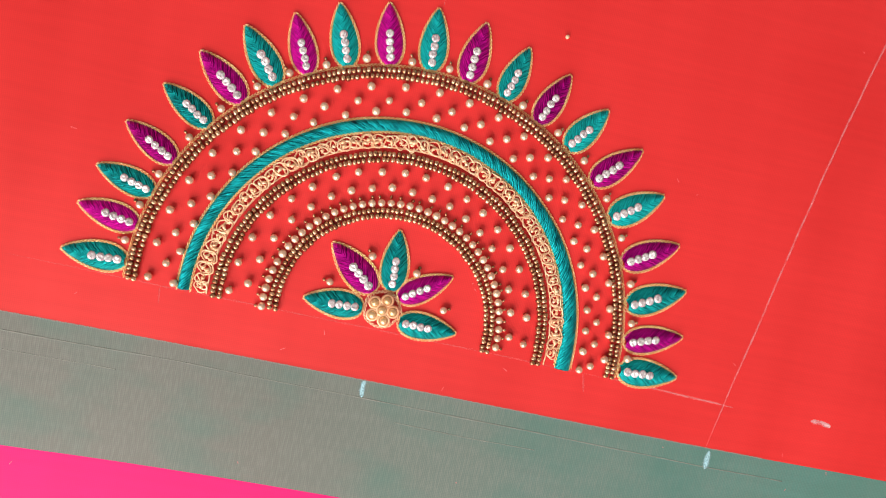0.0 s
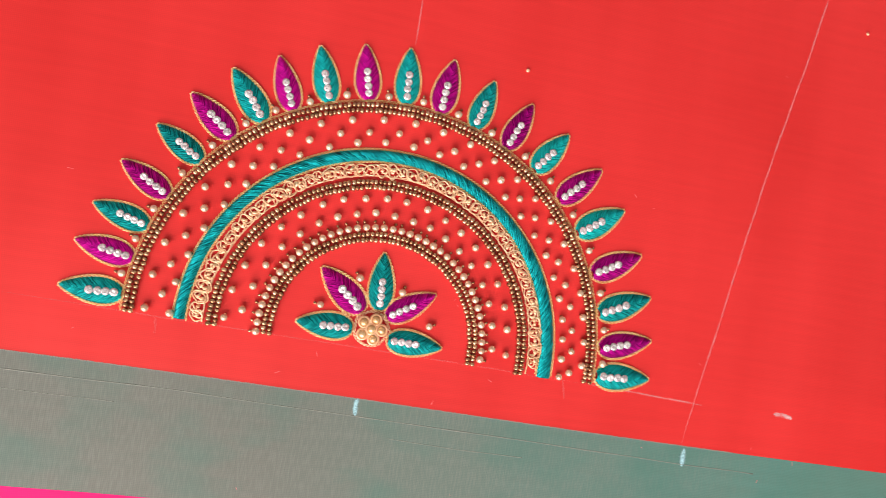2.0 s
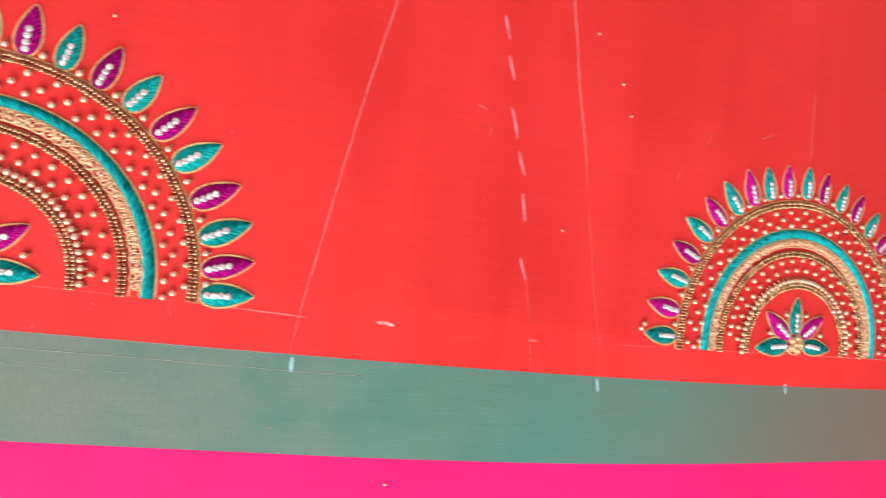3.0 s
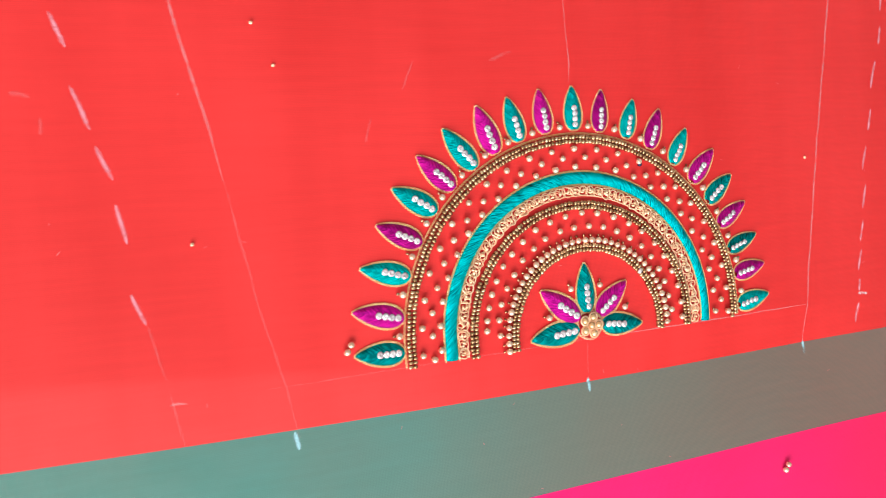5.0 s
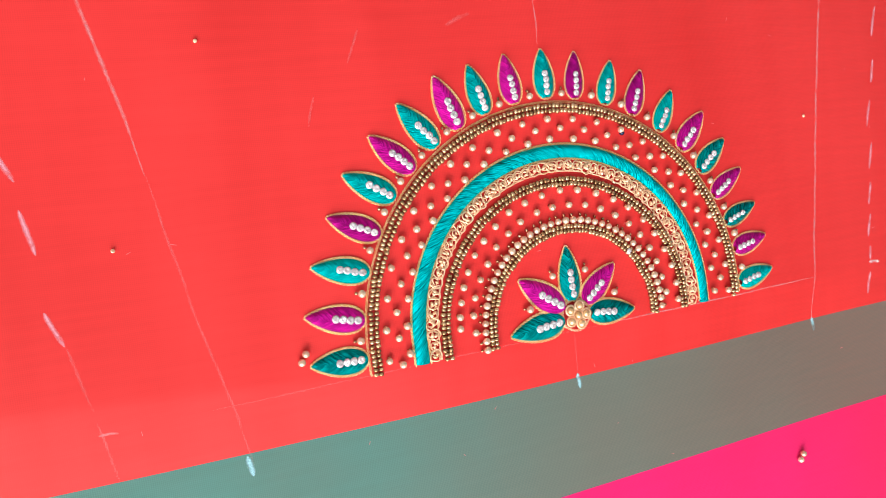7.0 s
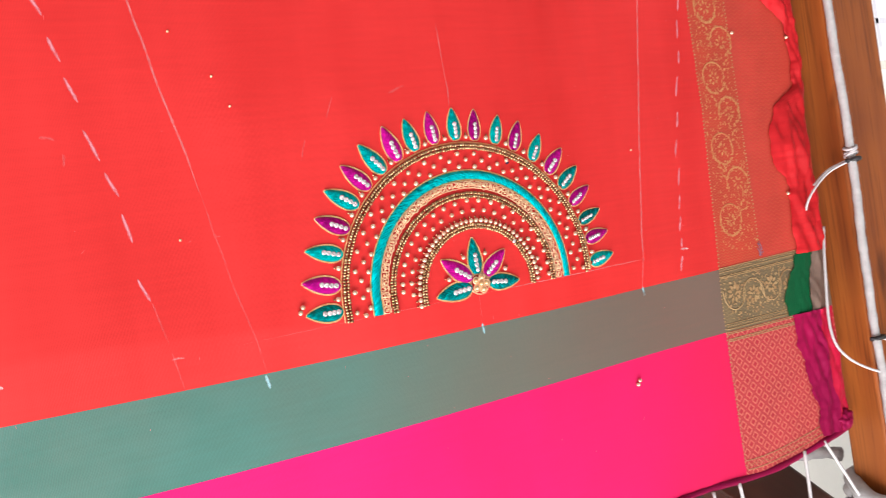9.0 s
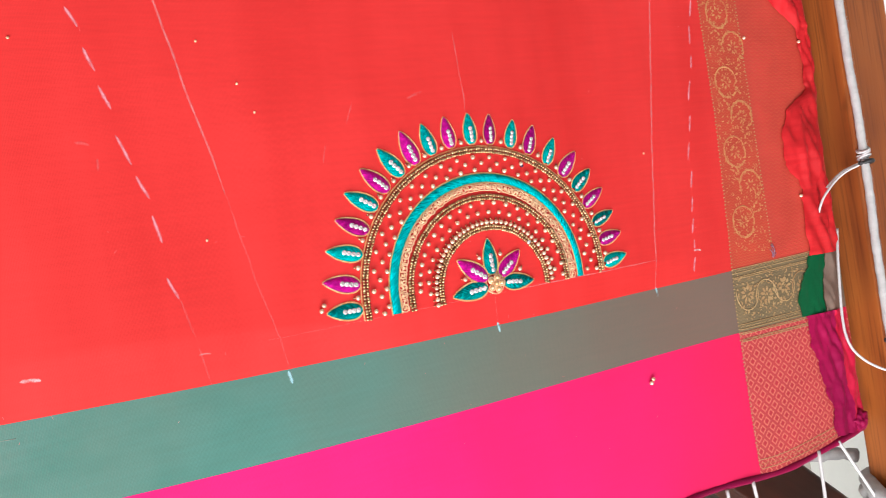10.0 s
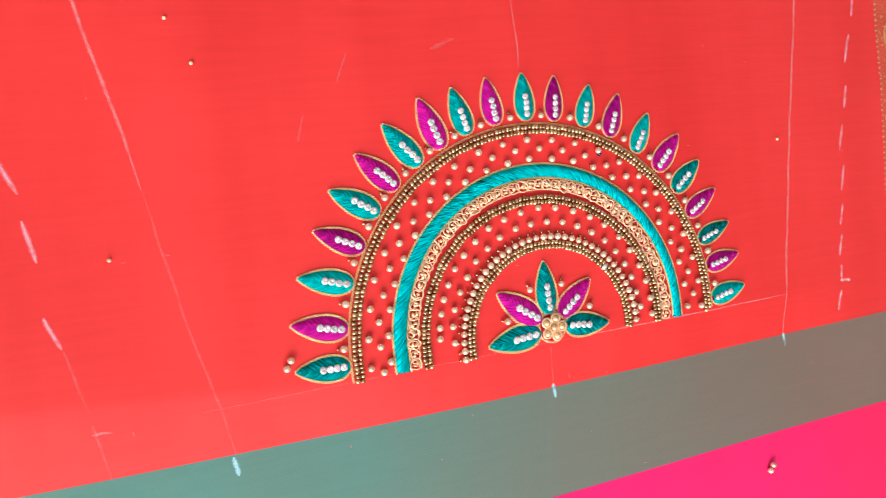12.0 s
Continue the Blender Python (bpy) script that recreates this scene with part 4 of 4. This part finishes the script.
def motif(centre, label, seed, tips, tip_r, bases, base_r, foot, bead_rows, satin_r, curl_r, scatter, pearl_row, flower, flower_pearls, heart, seed_bead, inner=(0, 0)):
    rr = random.Random(seed)
    ob = thing("embroidered_motif", (*centre, Z0), label, "embroidery", "embroidered motifs on the cloth")
    at = lambda a, r: Vector((r * math.cos(radians(a)), r * math.sin(radians(a)), 0))
    # petals round the rim, and a pearl in each gap
    for i in range(21):
        add_petal(ob, at(bases[i], base_r[i] / 1000), at(tips[i], tip_r[i] / 1000), i % 2, rr)
        if i < 20:
            a = (bases[i] + bases[i + 1]) / 2 + rr.uniform(-0.5, 0.5)
            p = at(a, (base_r[i] + base_r[i + 1]) / 2000 + 0.0019)
            pearl_at(ob, p.x, p.y, rr, radians(a))
    # the two outermost rows bead by bead, the inner ones row by row
    for k, (r, off) in enumerate(bead_rows):
        pts = arch(r, off, foot)
        if k < 2:
            for m in bead_places(pts, 0.00166, rr):
                piece("bead", seed_bead, ob, m)
        else:
            soup = Soup()
            vv, ff = [tuple(v.co) for v in seed_bead.vertices], [list(p.vertices) for p in seed_bead.polygons]
            for m in bead_places(pts, 0.00162, rr):
                soup.add(vv, ff, m)
            tagged(part("seed_beading", soup, seed_bead.materials[0], ob, "row of bronze seed beads"), kind="stuff")
    soup = Soup()
    chain(soup, arch(bead_rows[0][0] + 0.0016, bead_rows[0][1], foot), size=0.85, pitch=0.0006)
    part("couching_line", soup, CHAIN, ob, "thin gold chain-stitch line")
    # satin-stitched arch
    soup = Soup()
    r_mid, ox, half_a, half_b = satin_r          # the band is not equally wide at its two feet
    mid = [Vector(p) for p in arch(r_mid, (ox, 0), foot, 240)]
    nv, run, rims = 14, 0.0, ([], [])
    for i, p in enumerate(mid):
        a, b = mid[max(i - 1, 0)], mid[min(i + 1, len(mid) - 1)]
        d = (b - a).normalized()
        side = Vector((-d.y, d.x, 0))
        run += (p - a).length if i else 0
        u = i / (len(mid) - 1)
        half = half_a + (half_b - half_a) * u ** 3 + 0.00016 * noise.noise(Vector((u * 9, seed, 0)))
        for rim_pts, e in zip(rims, (-1, 1)):
            rim_pts.append(p + side * (e * half))
        hw = half * (0.925 + 0.012 * math.sin(i * 1.9))
        for j in range(nv + 1):
            q = -1 + 2 * j / nv
            z = 0.0021 * (1 - abs(q) ** 2.2) ** 0.7
            soup.v.append(tuple(p + side * (q * hw) + Vector((0, 0, z))))
            soup.uv.append((run * 1000, (q - 1.2) * hw * 1000))
    for i in range(len(mid) - 1):
        for j in range(nv):
            k = i * (nv + 1) + j
            soup.f.append([k, k + nv + 1, k + nv + 2, k + 1])
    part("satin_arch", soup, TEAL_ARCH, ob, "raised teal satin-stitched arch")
    for rim_pts in rims:
        soup = Soup()
        chain(soup, rim_pts)
        part("couching_line", soup, CHAIN, ob, "gold chain-stitch line")
    # wire curls
    pts = resample(arch(curl_r, (0, 0), lambda x: foot(x) + 0.0021), 0.00380)
    for i, p in enumerate(pts):
        d = pts[min(i + 1, len(pts) - 1)] - pts[max(i - 1, 0)]
        piece("curl", CURLS[rr.randrange(14)], ob, Matrix.Translation((p.x, p.y, rr.uniform(0, 0.0001))) @ Matrix.Rotation(math.atan2(d.y, d.x) + rr.uniform(-3, 3), 4, "Z") @ Matrix.Scale(rr.uniform(0.92, 1.10), 4))
    soup = Soup()
    lace = resample(arch(curl_r - 0.0021, (0, 0), foot), 0.0007)
    sweep(soup, [(p.x, p.y, 0.0004 + 0.00025 * math.sin(i * 1.0)) for i, p in enumerate(lace)], lambda i: 0.00030 if i % 2 else 0.00025, 6)
    part("wire_line", soup, GOLD, ob, "gold coiled wire")
    # scattered pearls
    for k0, k1, r, lean, *turn in scatter:
        for k in range(k0, k1):
            a = sum(c * k ** e for e, c in enumerate(turn))
            p = at(a, r + lean * radians(a - 90)) + (Vector((*inner, 0)) if r < 0.06 else Vector())
            pearl_at(ob, p.x, p.y, rr)
    # close row of pearls
    r, off, pitch = pearl_row
    for p in resample(arch(r, off, foot), pitch):
        pearl_at(ob, p.x, p.y, rr, math.atan2(p.y - off[1], p.x - off[0]), True)
    # flower
    c = Vector((*heart, 0))
    for i, (bx, by, tx, ty) in enumerate(flower):
        add_petal(ob, (bx, by, 0), (tx, ty, 0), i % 2, rr, 0.0001 * i)
    for x, y in flower_pearls:
        d = Vector((x, y, 0)) - c
        pearl_at(ob, x, y, rr, math.atan2(d.y, d.x))
    ring = Soup()
    for k in range(6):
        a = radians(90 + 36 + 72 * k + 90) if k < 5 else 0
        x, y = (c.x + 0.0037 * math.cos(a), c.y + 0.0037 * math.sin(a)) if k < 5 else (c.x, c.y)
        q = piece("pearl", BIG_ME, ob, Matrix.Translation((x, y, 0.0020 + (0.0004 if k == 5 else 0))) @ Matrix.Rotation(k, 4, "X"))
        tagged(q, "large gold pearl")
        sweep(ring, [(x + 0.00190 * math.cos(w), y + 0.00190 * math.sin(w), 0.0019) for w in np.linspace(0, 2 * math.pi, 17)[:-1]], lambda i: 0.00048 if i % 2 else 0.0004, 6, closed=True)
    chain(ring, [(c.x + 0.0062 * math.cos(w) * (1 + 0.06 * math.cos(5 * w)), c.y + 0.0062 * math.sin(w), 0) for w in np.linspace(0, 2 * math.pi, 40)[:-1]], True, z=0.0006)
    part("wire_setting", ring, GOLD, ob, "gold coiled wire round the pearls")
    return ob


C1 = (-0.0013, 0.0008)
motif(C1, "half-round beaded embroidery with teal and purple petals on red silk", 11,
      [177.5, 168.9, 161.5, 152.3, 143.1, 134.6, 125.7, 116.8, 108.8, 100.1, 91.3, 82.3, 73.3, 64.2, 54.5, 44.6, 35.1, 25.2, 16.3, 7.5, -0.4],
      [107.1, 106.2, 105.9, 105.9, 105.5, 106.8, 107.4, 106.1, 106.9, 106.6, 107.0, 107.0, 105.9, 106.4, 107.0, 108.6, 108.7, 109.1, 109.6, 109.0, 109.4],
      [177.1, 168.8, 160.8, 152.6, 141.8, 132.9, 124.8, 117.8, 109.0, 99.7, 90.7, 82.3, 73.0, 63.7, 54.7, 45.0, 35.5, 24.5, 14.4, 5.6, -1.3],
      [86.2] * 14 + [87.0] * 7,
      lambda x: -0.0034 - 0.029 * x,
      [(0.0848, (0, 0)), (0.0827, (0, 0)), (0.0572, (0, 0)), (0.0551, (0, 0)), (0.0383, (0, 0)), (0.0362, (0, 0))],
      (0.0667, -0.0003, 0.00222, 0.00300), 0.0615,
      [(-2, 22, 0.0797, -0.0007, 162.44, -8.4854, 0.0080, 0.0014), (-1, 23, 0.0751, -0.0007, 166.88, -8.5568, 0.0012, 0.0018),
       (-1, 24, 0.0714, -0.0007, 171.29, -8.5895, -0.0095, 0.0023),
       (0, 20, 0.0513, 0.0005, 178.69, -11.3408, 0.2871, -0.0095), (0, 19, 0.0458, 0.0005, 174.38, -11.5971, 0.3358, -0.0121)],
      (0.0408, (0, 0), 0.00322),
      [(-0.0073, 0.0033, -0.0278, 0.0033), (-0.0047, 0.0098, -0.0217, 0.0236), (0.0010, 0.0109, -0.0002, 0.0321), (0.0038, 0.0088, 0.0209, 0.0198), (0.0054, 0.0010, 0.0261, 0.0004)],
      [(-0.0202, 0.0101), (-0.0075, 0.0217), (0.0081, 0.0189), (0.0198, 0.0080)], (-0.0008, 0.0041), SEED)
C2 = (0.4152, 0.0)
motif(C2, "smaller-looking half-round beaded embroidery with teal and purple petals", 23,
      [180.7, 171.3, 161.8, 151.7, 142.9, 133.7, 125.0, 115.3, 107.4, 98.8, 89.8, 81.6, 72.2, 64.1, 54.8, 44.9, 36.4, 28.0, 18.7, 10.2, 1.8],
      [102.9, 103.9, 103.5, 102.8, 104.1, 104.0, 104.6, 104.7, 102.8, 102.5, 102.6, 102.0, 101.4, 102.3, 101.6, 103.5, 102.8, 101.9, 101.0, 101.2, 101.4],
      [181.7, 172.2, 160.5, 150.8, 140.9, 132.6, 123.9, 116.3, 107.9, 99.2, 89.7, 81.2, 71.9, 62.9, 53.2, 44.5, 35.7, 27.0, 18.0, 9.6, -0.6],
      [82.6] * 4 + [83.4] * 13 + [82.6] * 4,
      lambda x: -0.0070 + 0.018 * x,
      [(0.0806, (0, 0)), (0.0786, (0, 0)), (0.0538, (0.0002, -0.0015)), (0.0518, (0.0002, -0.0015)), (0.0370, (0.0021, -0.0033)), (0.0351, (0.0021, -0.0033))],
      (0.0630, 0.0005, 0.00300, 0.00225), 0.0574,
      [(0, 23, 0.0755, -0.0003, 183.6, -8.45), (-3, 20, 0.0715, -0.0004, 161.88, -8.0877, -0.0469, 0.0016), (0, 23, 0.0679, -0.0004, 182.7, -8.385),
       (-3, 19, 0.0484, 0.0, 158.875, -6.9364, -0.2639, 0.0084), (-2, 18, 0.0428, 0.0, 162.533, -8.9725, -0.1041, 0.0047)],
      (0.0394, (0.0021, -0.0033), 0.00330),
      [(-0.0035, -0.0023, -0.0268, -0.0048), (-0.0030, 0.0021, -0.0209, 0.0160), (0.0010, 0.0045, 0.0009, 0.0263), (0.0061, 0.0030, 0.0216, 0.0166), (0.0078, -0.0013, 0.0288, -0.0028)],
      [(-0.0181, 0.0043), (-0.0069, 0.0154), (0.0079, 0.0161), (0.0199, 0.0050)], (0.0020, -0.0010), GILT_SEED, (0.0014, -0.0007))


# ---- loose beads lying on the cloth ----
def loose(name, kind_label, category, spots, data, r, group):
    first = None
    for k, (x, y) in enumerate(spots):
        m = Matrix.Translation((x, y, Z0 + r)) @ Euler((0.3 + k, 1.1 if r < 0.001 else 0.4, 2.1 * k)).to_matrix().to_4x4()
        if first is None:
            first = new(name, data)
            first.matrix_basis = m
            tagged(first, kind_label, category, group)
        else:
            copy_thing(first, m)


loose("seed_bead", "loose gold seed bead lying on red silk", "bead",
      [(0.0408, 0.1086), (0.2656, 0.1493), (0.1813, 0.1528), (0.2831, 0.1263), (0.2900, 0.1107), (0.2564, 0.0466), (0.5433, 0.0671), (0.1772, -0.0820)], LOOSE_SEED, 0.0006, "loose seed beads")
loose("loose_pearl", "loose ivory pearl bead lying on the silk", "bead",
      [(0.3112, 0.0035), (0.3095, 0.0008), (0.5222, -0.0815), (0.5204, -0.0838), (0.6500, 0.1430), (0.7060, 0.1390), (0.6838, 0.0230)], PEARL_ME, 0.0014, "loose pearl beads")

loose("loose_rhinestone", "clear rhinestone caught on the bead row", "rhinestone", [(0.4437, 0.0203)], STONE, 0.0016, "")
NAVY = metal("navy_bead", (0.004, 0.006, 0.03), (0.01, 0.015, 0.06), 0.25, 0.2)
s = Soup()
s.add(*ball(0.0011, 12, 7))
loose("navy_bead", "loose dark blue bead among the pearls", "bead", [(0.4474, 0.0676)], s.mesh("navy_bead", NAVY), 0.0011, "")

# ---- the wooden embroidery frame ----
frame_ob = thing("embroidery_frame", (0, 0, 0), "brown teak embroidery frame with cotton rope nailed on its beam", "embroidery frame")
BX0, BX1, BZ = 0.7275, 0.7860, Z0 + 0.020
beam = part("side_beam", box(BX0, BX1, -0.36, 1.00, Z0 - 0.012, BZ, 0.003), WOOD, frame_ob, "varnished brown teak beam")
bar = part("brace", box(-0.45, 0.40, -0.030, 0.030, -0.03, 0.03, 0.004), DARK_WOOD, frame_ob, "dark brown wooden brace")
bar.matrix_basis = Matrix.Translation((0.655, -0.161, Z0 - 0.150)) @ Matrix.Rotation(radians(-41), 4, "Z")
part("end_beam", box(-0.56, BX0 - 0.001, -0.334, -0.276, Z0 - 0.045, BZ - 0.002, 0.003), WOOD, frame_ob, "brown teak beam")
for x, y in ((0.757, 0.93), (0.757, -0.325), (-0.50, -0.305)):
    part("leg", box(x - 0.025, x + 0.025, y - 0.025, y + 0.025, 0, Z0 - (0.012 if x > 0 else 0.045), 0.004), DARK_WOOD, frame_ob)
part("leg", box(0.905, 0.955, -0.425, -0.375, 0, Z0 - 0.18, 0.004), DARK_WOOD, frame_ob)
part("leg", box(0.33, 0.38, 0.10, 0.15, 0, Z0 - 0.18, 0.004), DARK_WOOD, frame_ob)
s = Soup()
rope = [(BX0 + 0.0015 + 0.0011 * math.sin(y * 31) + 0.0003 * math.sin(y * 97), y, BZ + 0.0028) for y in np.linspace(-0.208, 0.98, 320)]
sweep(s, rope, lambda i: 0.0030 + 0.00012 * math.sin(i * 1.3) + 0.0003 * noise.noise(Vector((i * 0.7, 0, 0))), 10)
fz = random.Random(77)
for k in range(2600):          # loose cotton fibres standing off the rope
    x, y, z = rope[fz.randrange(40, 230)]
    a, l = fz.uniform(0, math.pi), fz.uniform(0.0006, 0.0020)
    d = Vector((math.cos(a), 0, math.sin(a)))
    p0 = Vector((x, y + fz.uniform(-0.0019, 0.0019), z)) + d * 0.0027
    p1 = p0 + d * l + Vector((0, fz.uniform(-0.0016, 0.0016), 0))
    s.add([p0 + Vector((0, 0.00010, 0)), p0 - Vector((0, 0.00010, 0)), p1], [[0, 1, 2]])
part("rope", s, COTTON, frame_ob, "white fuzzy cotton rope along the beam")
for y in (-0.093, 0.040, 0.166, 0.30, 0.43):
    x = BX0 + 0.0015 + 0.0011 * math.sin(y * 31)
    s = Soup()
    sweep(s, [(x + 0.0052 * math.cos(a), y + 0.001 * math.sin(a), BZ + 0.0018 + 0.0062 * math.sin(a)) for a in np.linspace(0, math.pi, 11)], 0.0017, 7)
    part("staple", s, IRON, frame_ob, "dark iron staple")

s = Soup()
for k in range(3):
    y = 0.0445 + 0.0026 * k
    x = BX0 + 0.0015 + 0.0011 * math.sin(y * 31)
    sweep(s, [(x + 0.0040 * math.cos(a), y + 0.0016 * math.sin(a + k), BZ + 0.0026 + 0.0040 * math.sin(a)) for a in np.linspace(0, 2 * math.pi, 19)[:-1]], 0.0011, 7, closed=True)
part("knot", s, THREAD, frame_ob, "white thread knotted round the rope")

# rag tied round the beam's end
s = Soup()
for k in range(4):
    y = -0.212 - 0.007 * k
    sweep(s, [((BX0 + BX1) / 2 + (0.040 + 0.003 * math.sin(3 * a + k)) * math.cos(a), y + 0.005 * math.sin(2 * a + k), Z0 + 0.004 + (0.026 + 0.002 * math.sin(2 * a)) * math.sin(a)) for a in np.linspace(0, 2 * math.pi, 41)[:-1]],
          lambda i, k=k: 0.0060 + 0.0022 * noise.noise(Vector((i * 0.4, k * 3.1, 0))), 9, closed=True)
rag = new("rag", s.mesh("rag", COTTON))
tagged(rag, "twisted white cotton rag tied round the beam end", "rag")
s = Soup()
sweep(s, [(0.655 + 0.10 * t, -0.178 - 0.028 * t - 0.006 * math.sin(5 * t), Z0 - 0.072 + 0.03 * t * t) for t in np.linspace(0, 1, 24)], lambda i: 0.0055 + 0.0022 * noise.noise(Vector((i * 0.5, 8, 0))), 9)
tie = new("rag_strip", s.mesh("rag_strip", COTTON))
tagged(tie, "grey-white twisted rag strip between bar and beam", "rag")


# stray purple threads caught on the brocade
s = Soup()
rp = random.Random(31)
for k in range(9):
    x, y = 0.6480 + rp.uniform(-0.002, 0.002), -0.0165 + rp.uniform(-0.002, 0.002)
    dx, dy = rp.uniform(-0.003, 0.003), rp.uniform(-0.004, 0.009)
    sweep(s, [(x + dx * t, y + dy * t, Z0 + 0.0006 + 0.004 * t * (1 - t)) for t in np.linspace(0, 1, 7)], 0.00022, 5)
tuft = new("thread_tuft", s.mesh("thread_tuft", plain("purple_thread", (0.16, 0.05, 0.12), (0.34, 0.22, 0.30), 0.5, 500.0)))
tagged(tuft, "small tuft of purple thread on the brocade", "thread")


# lacing threads
def cord(name, pts, r, label):
    pts = [Vector(p) for p in pts]
    fine = []
    for i in range(len(pts) - 1):
        p0, p1, p2, p3 = pts[max(i - 1, 0)], pts[i], pts[i + 1], pts[min(i + 2, len(pts) - 1)]
        for k in range(8):
            t = k / 8
            fine.append(0.5 * ((2 * p1) + (p2 - p0) * t + (2 * p0 - 5 * p1 + 4 * p2 - p3) * t * t + (3 * p1 - p0 - 3 * p2 + p3) * t ** 3))
    fine.append(pts[-1])
    soup = Soup()
    sweep(soup, fine, r, 8)
    ob = new(name, soup.mesh(name, THREAD))
    return tagged(ob, label, "thread", "lacing threads of the frame")


cord("lacing_thread", [(0.7290, 0.041, BZ + 0.006), (0.7150, 0.034, Z0 + 0.014), (0.6990, 0.0200, Z0 + 0.009), (0.6950, 0.0060, Z0 + 0.004)], 0.0009, "white thread tied from the rope to the red hem")
cord("lacing_thread", [(0.7290, 0.042, BZ + 0.006), (0.7180, 0.036, Z0 + 0.012), (0.7040, 0.026, Z0 + 0.008)], 0.0009, "white thread tied from the rope to the red hem")
cord("lacing_thread", [(0.7150, -0.0060, Z0 + 0.003), (0.7060, -0.0360, Z0 + 0.006), (0.7000, -0.0830, Z0 + 0.008), (0.7080, -0.1050, Z0 + 0.014), (0.7330, -0.1200, BZ + 0.004), (0.7620, -0.1215, BZ + 0.003), (0.7800, -0.1120, BZ + 0.003), (0.7860, -0.0980, BZ + 0.002)], 0.0010, "slack white thread looped over the beam")
cord("lacing_thread", [(0.7300, -0.093, BZ + 0.006), (0.7560, -0.101, BZ + 0.002), (0.7850, -0.106, BZ + 0.001)], 0.0010, "white thread pulled across the beam")
for a, c in (((0.6621, -0.1648), (0.656, -0.278)), ((0.6840, -0.1630), (0.7500, -0.278)), ((0.5945, -0.1694), (0.604, -0.278)), ((0.5702, -0.1690), (0.575, -0.278)),
             ((0.5261, -0.1680), (0.530, -0.278)), ((0.4600, -0.1680), (0.464, -0.278)), ((0.3900, -0.1690), (0.394, -0.278)), ((0.3100, -0.1690), (0.315, -0.278))):
    cord("lacing_thread", [(*a, Z0 + 0.0012), ((a[0] + c[0]) / 2, (a[1] + c[1]) / 2, Z0 + 0.003), (*c, Z0 + 0.004)], 0.0012, "taut white thread from the hem to the end beam")

# ---- papers on the floor beyond the frame ----
def sheet(x0, x1, y0, y1, mat, label, lines, ang=0.0, z=0.001):
    ob = thing("paper_sheet", ((x0 + x1) / 2, (y0 + y1) / 2, z), label, "paper", "papers on the floor")
    ob.rotation_euler = (0, 0, ang)
    w, h = (x1 - x0) / 2, (y1 - y0) / 2
    part("sheet", box(-w, w, -h, h, 0, 0.0012), mat, ob)
    soup = Soup()
    for (u, v, lx, ly) in lines:
        soup.add([(-lx, -ly, 0), (lx, -ly, 0), (lx, ly, 0), (-lx, ly, 0)], [[0, 1, 2, 3]], Matrix.Translation((u * w, v * h, 0.0016)))
    if lines:
        part("printed_lines", soup, INK, ob)
    return ob


sheet(1.55, 2.45, 0.285, 0.95, PAPER_BLUE, "pale lavender printed sheet with ruled lines on the floor", [(0.0, -0.72 + 0.36 * k, 0.40, 0.006) for k in range(5)] + [(-0.5 + 0.33 * k, 0, 0.005, 0.30) for k in range(4)], 0.02)
sheet(1.45, 2.55, -0.75, 0.262, PAPER, "large cream-white paper sheet on the floor", [(-0.12 + 0.04 * (k % 3), 0.75 - 0.13 * k, 0.02 + 0.01 * (k % 2), 0.004) for k in range(11)], -0.02)
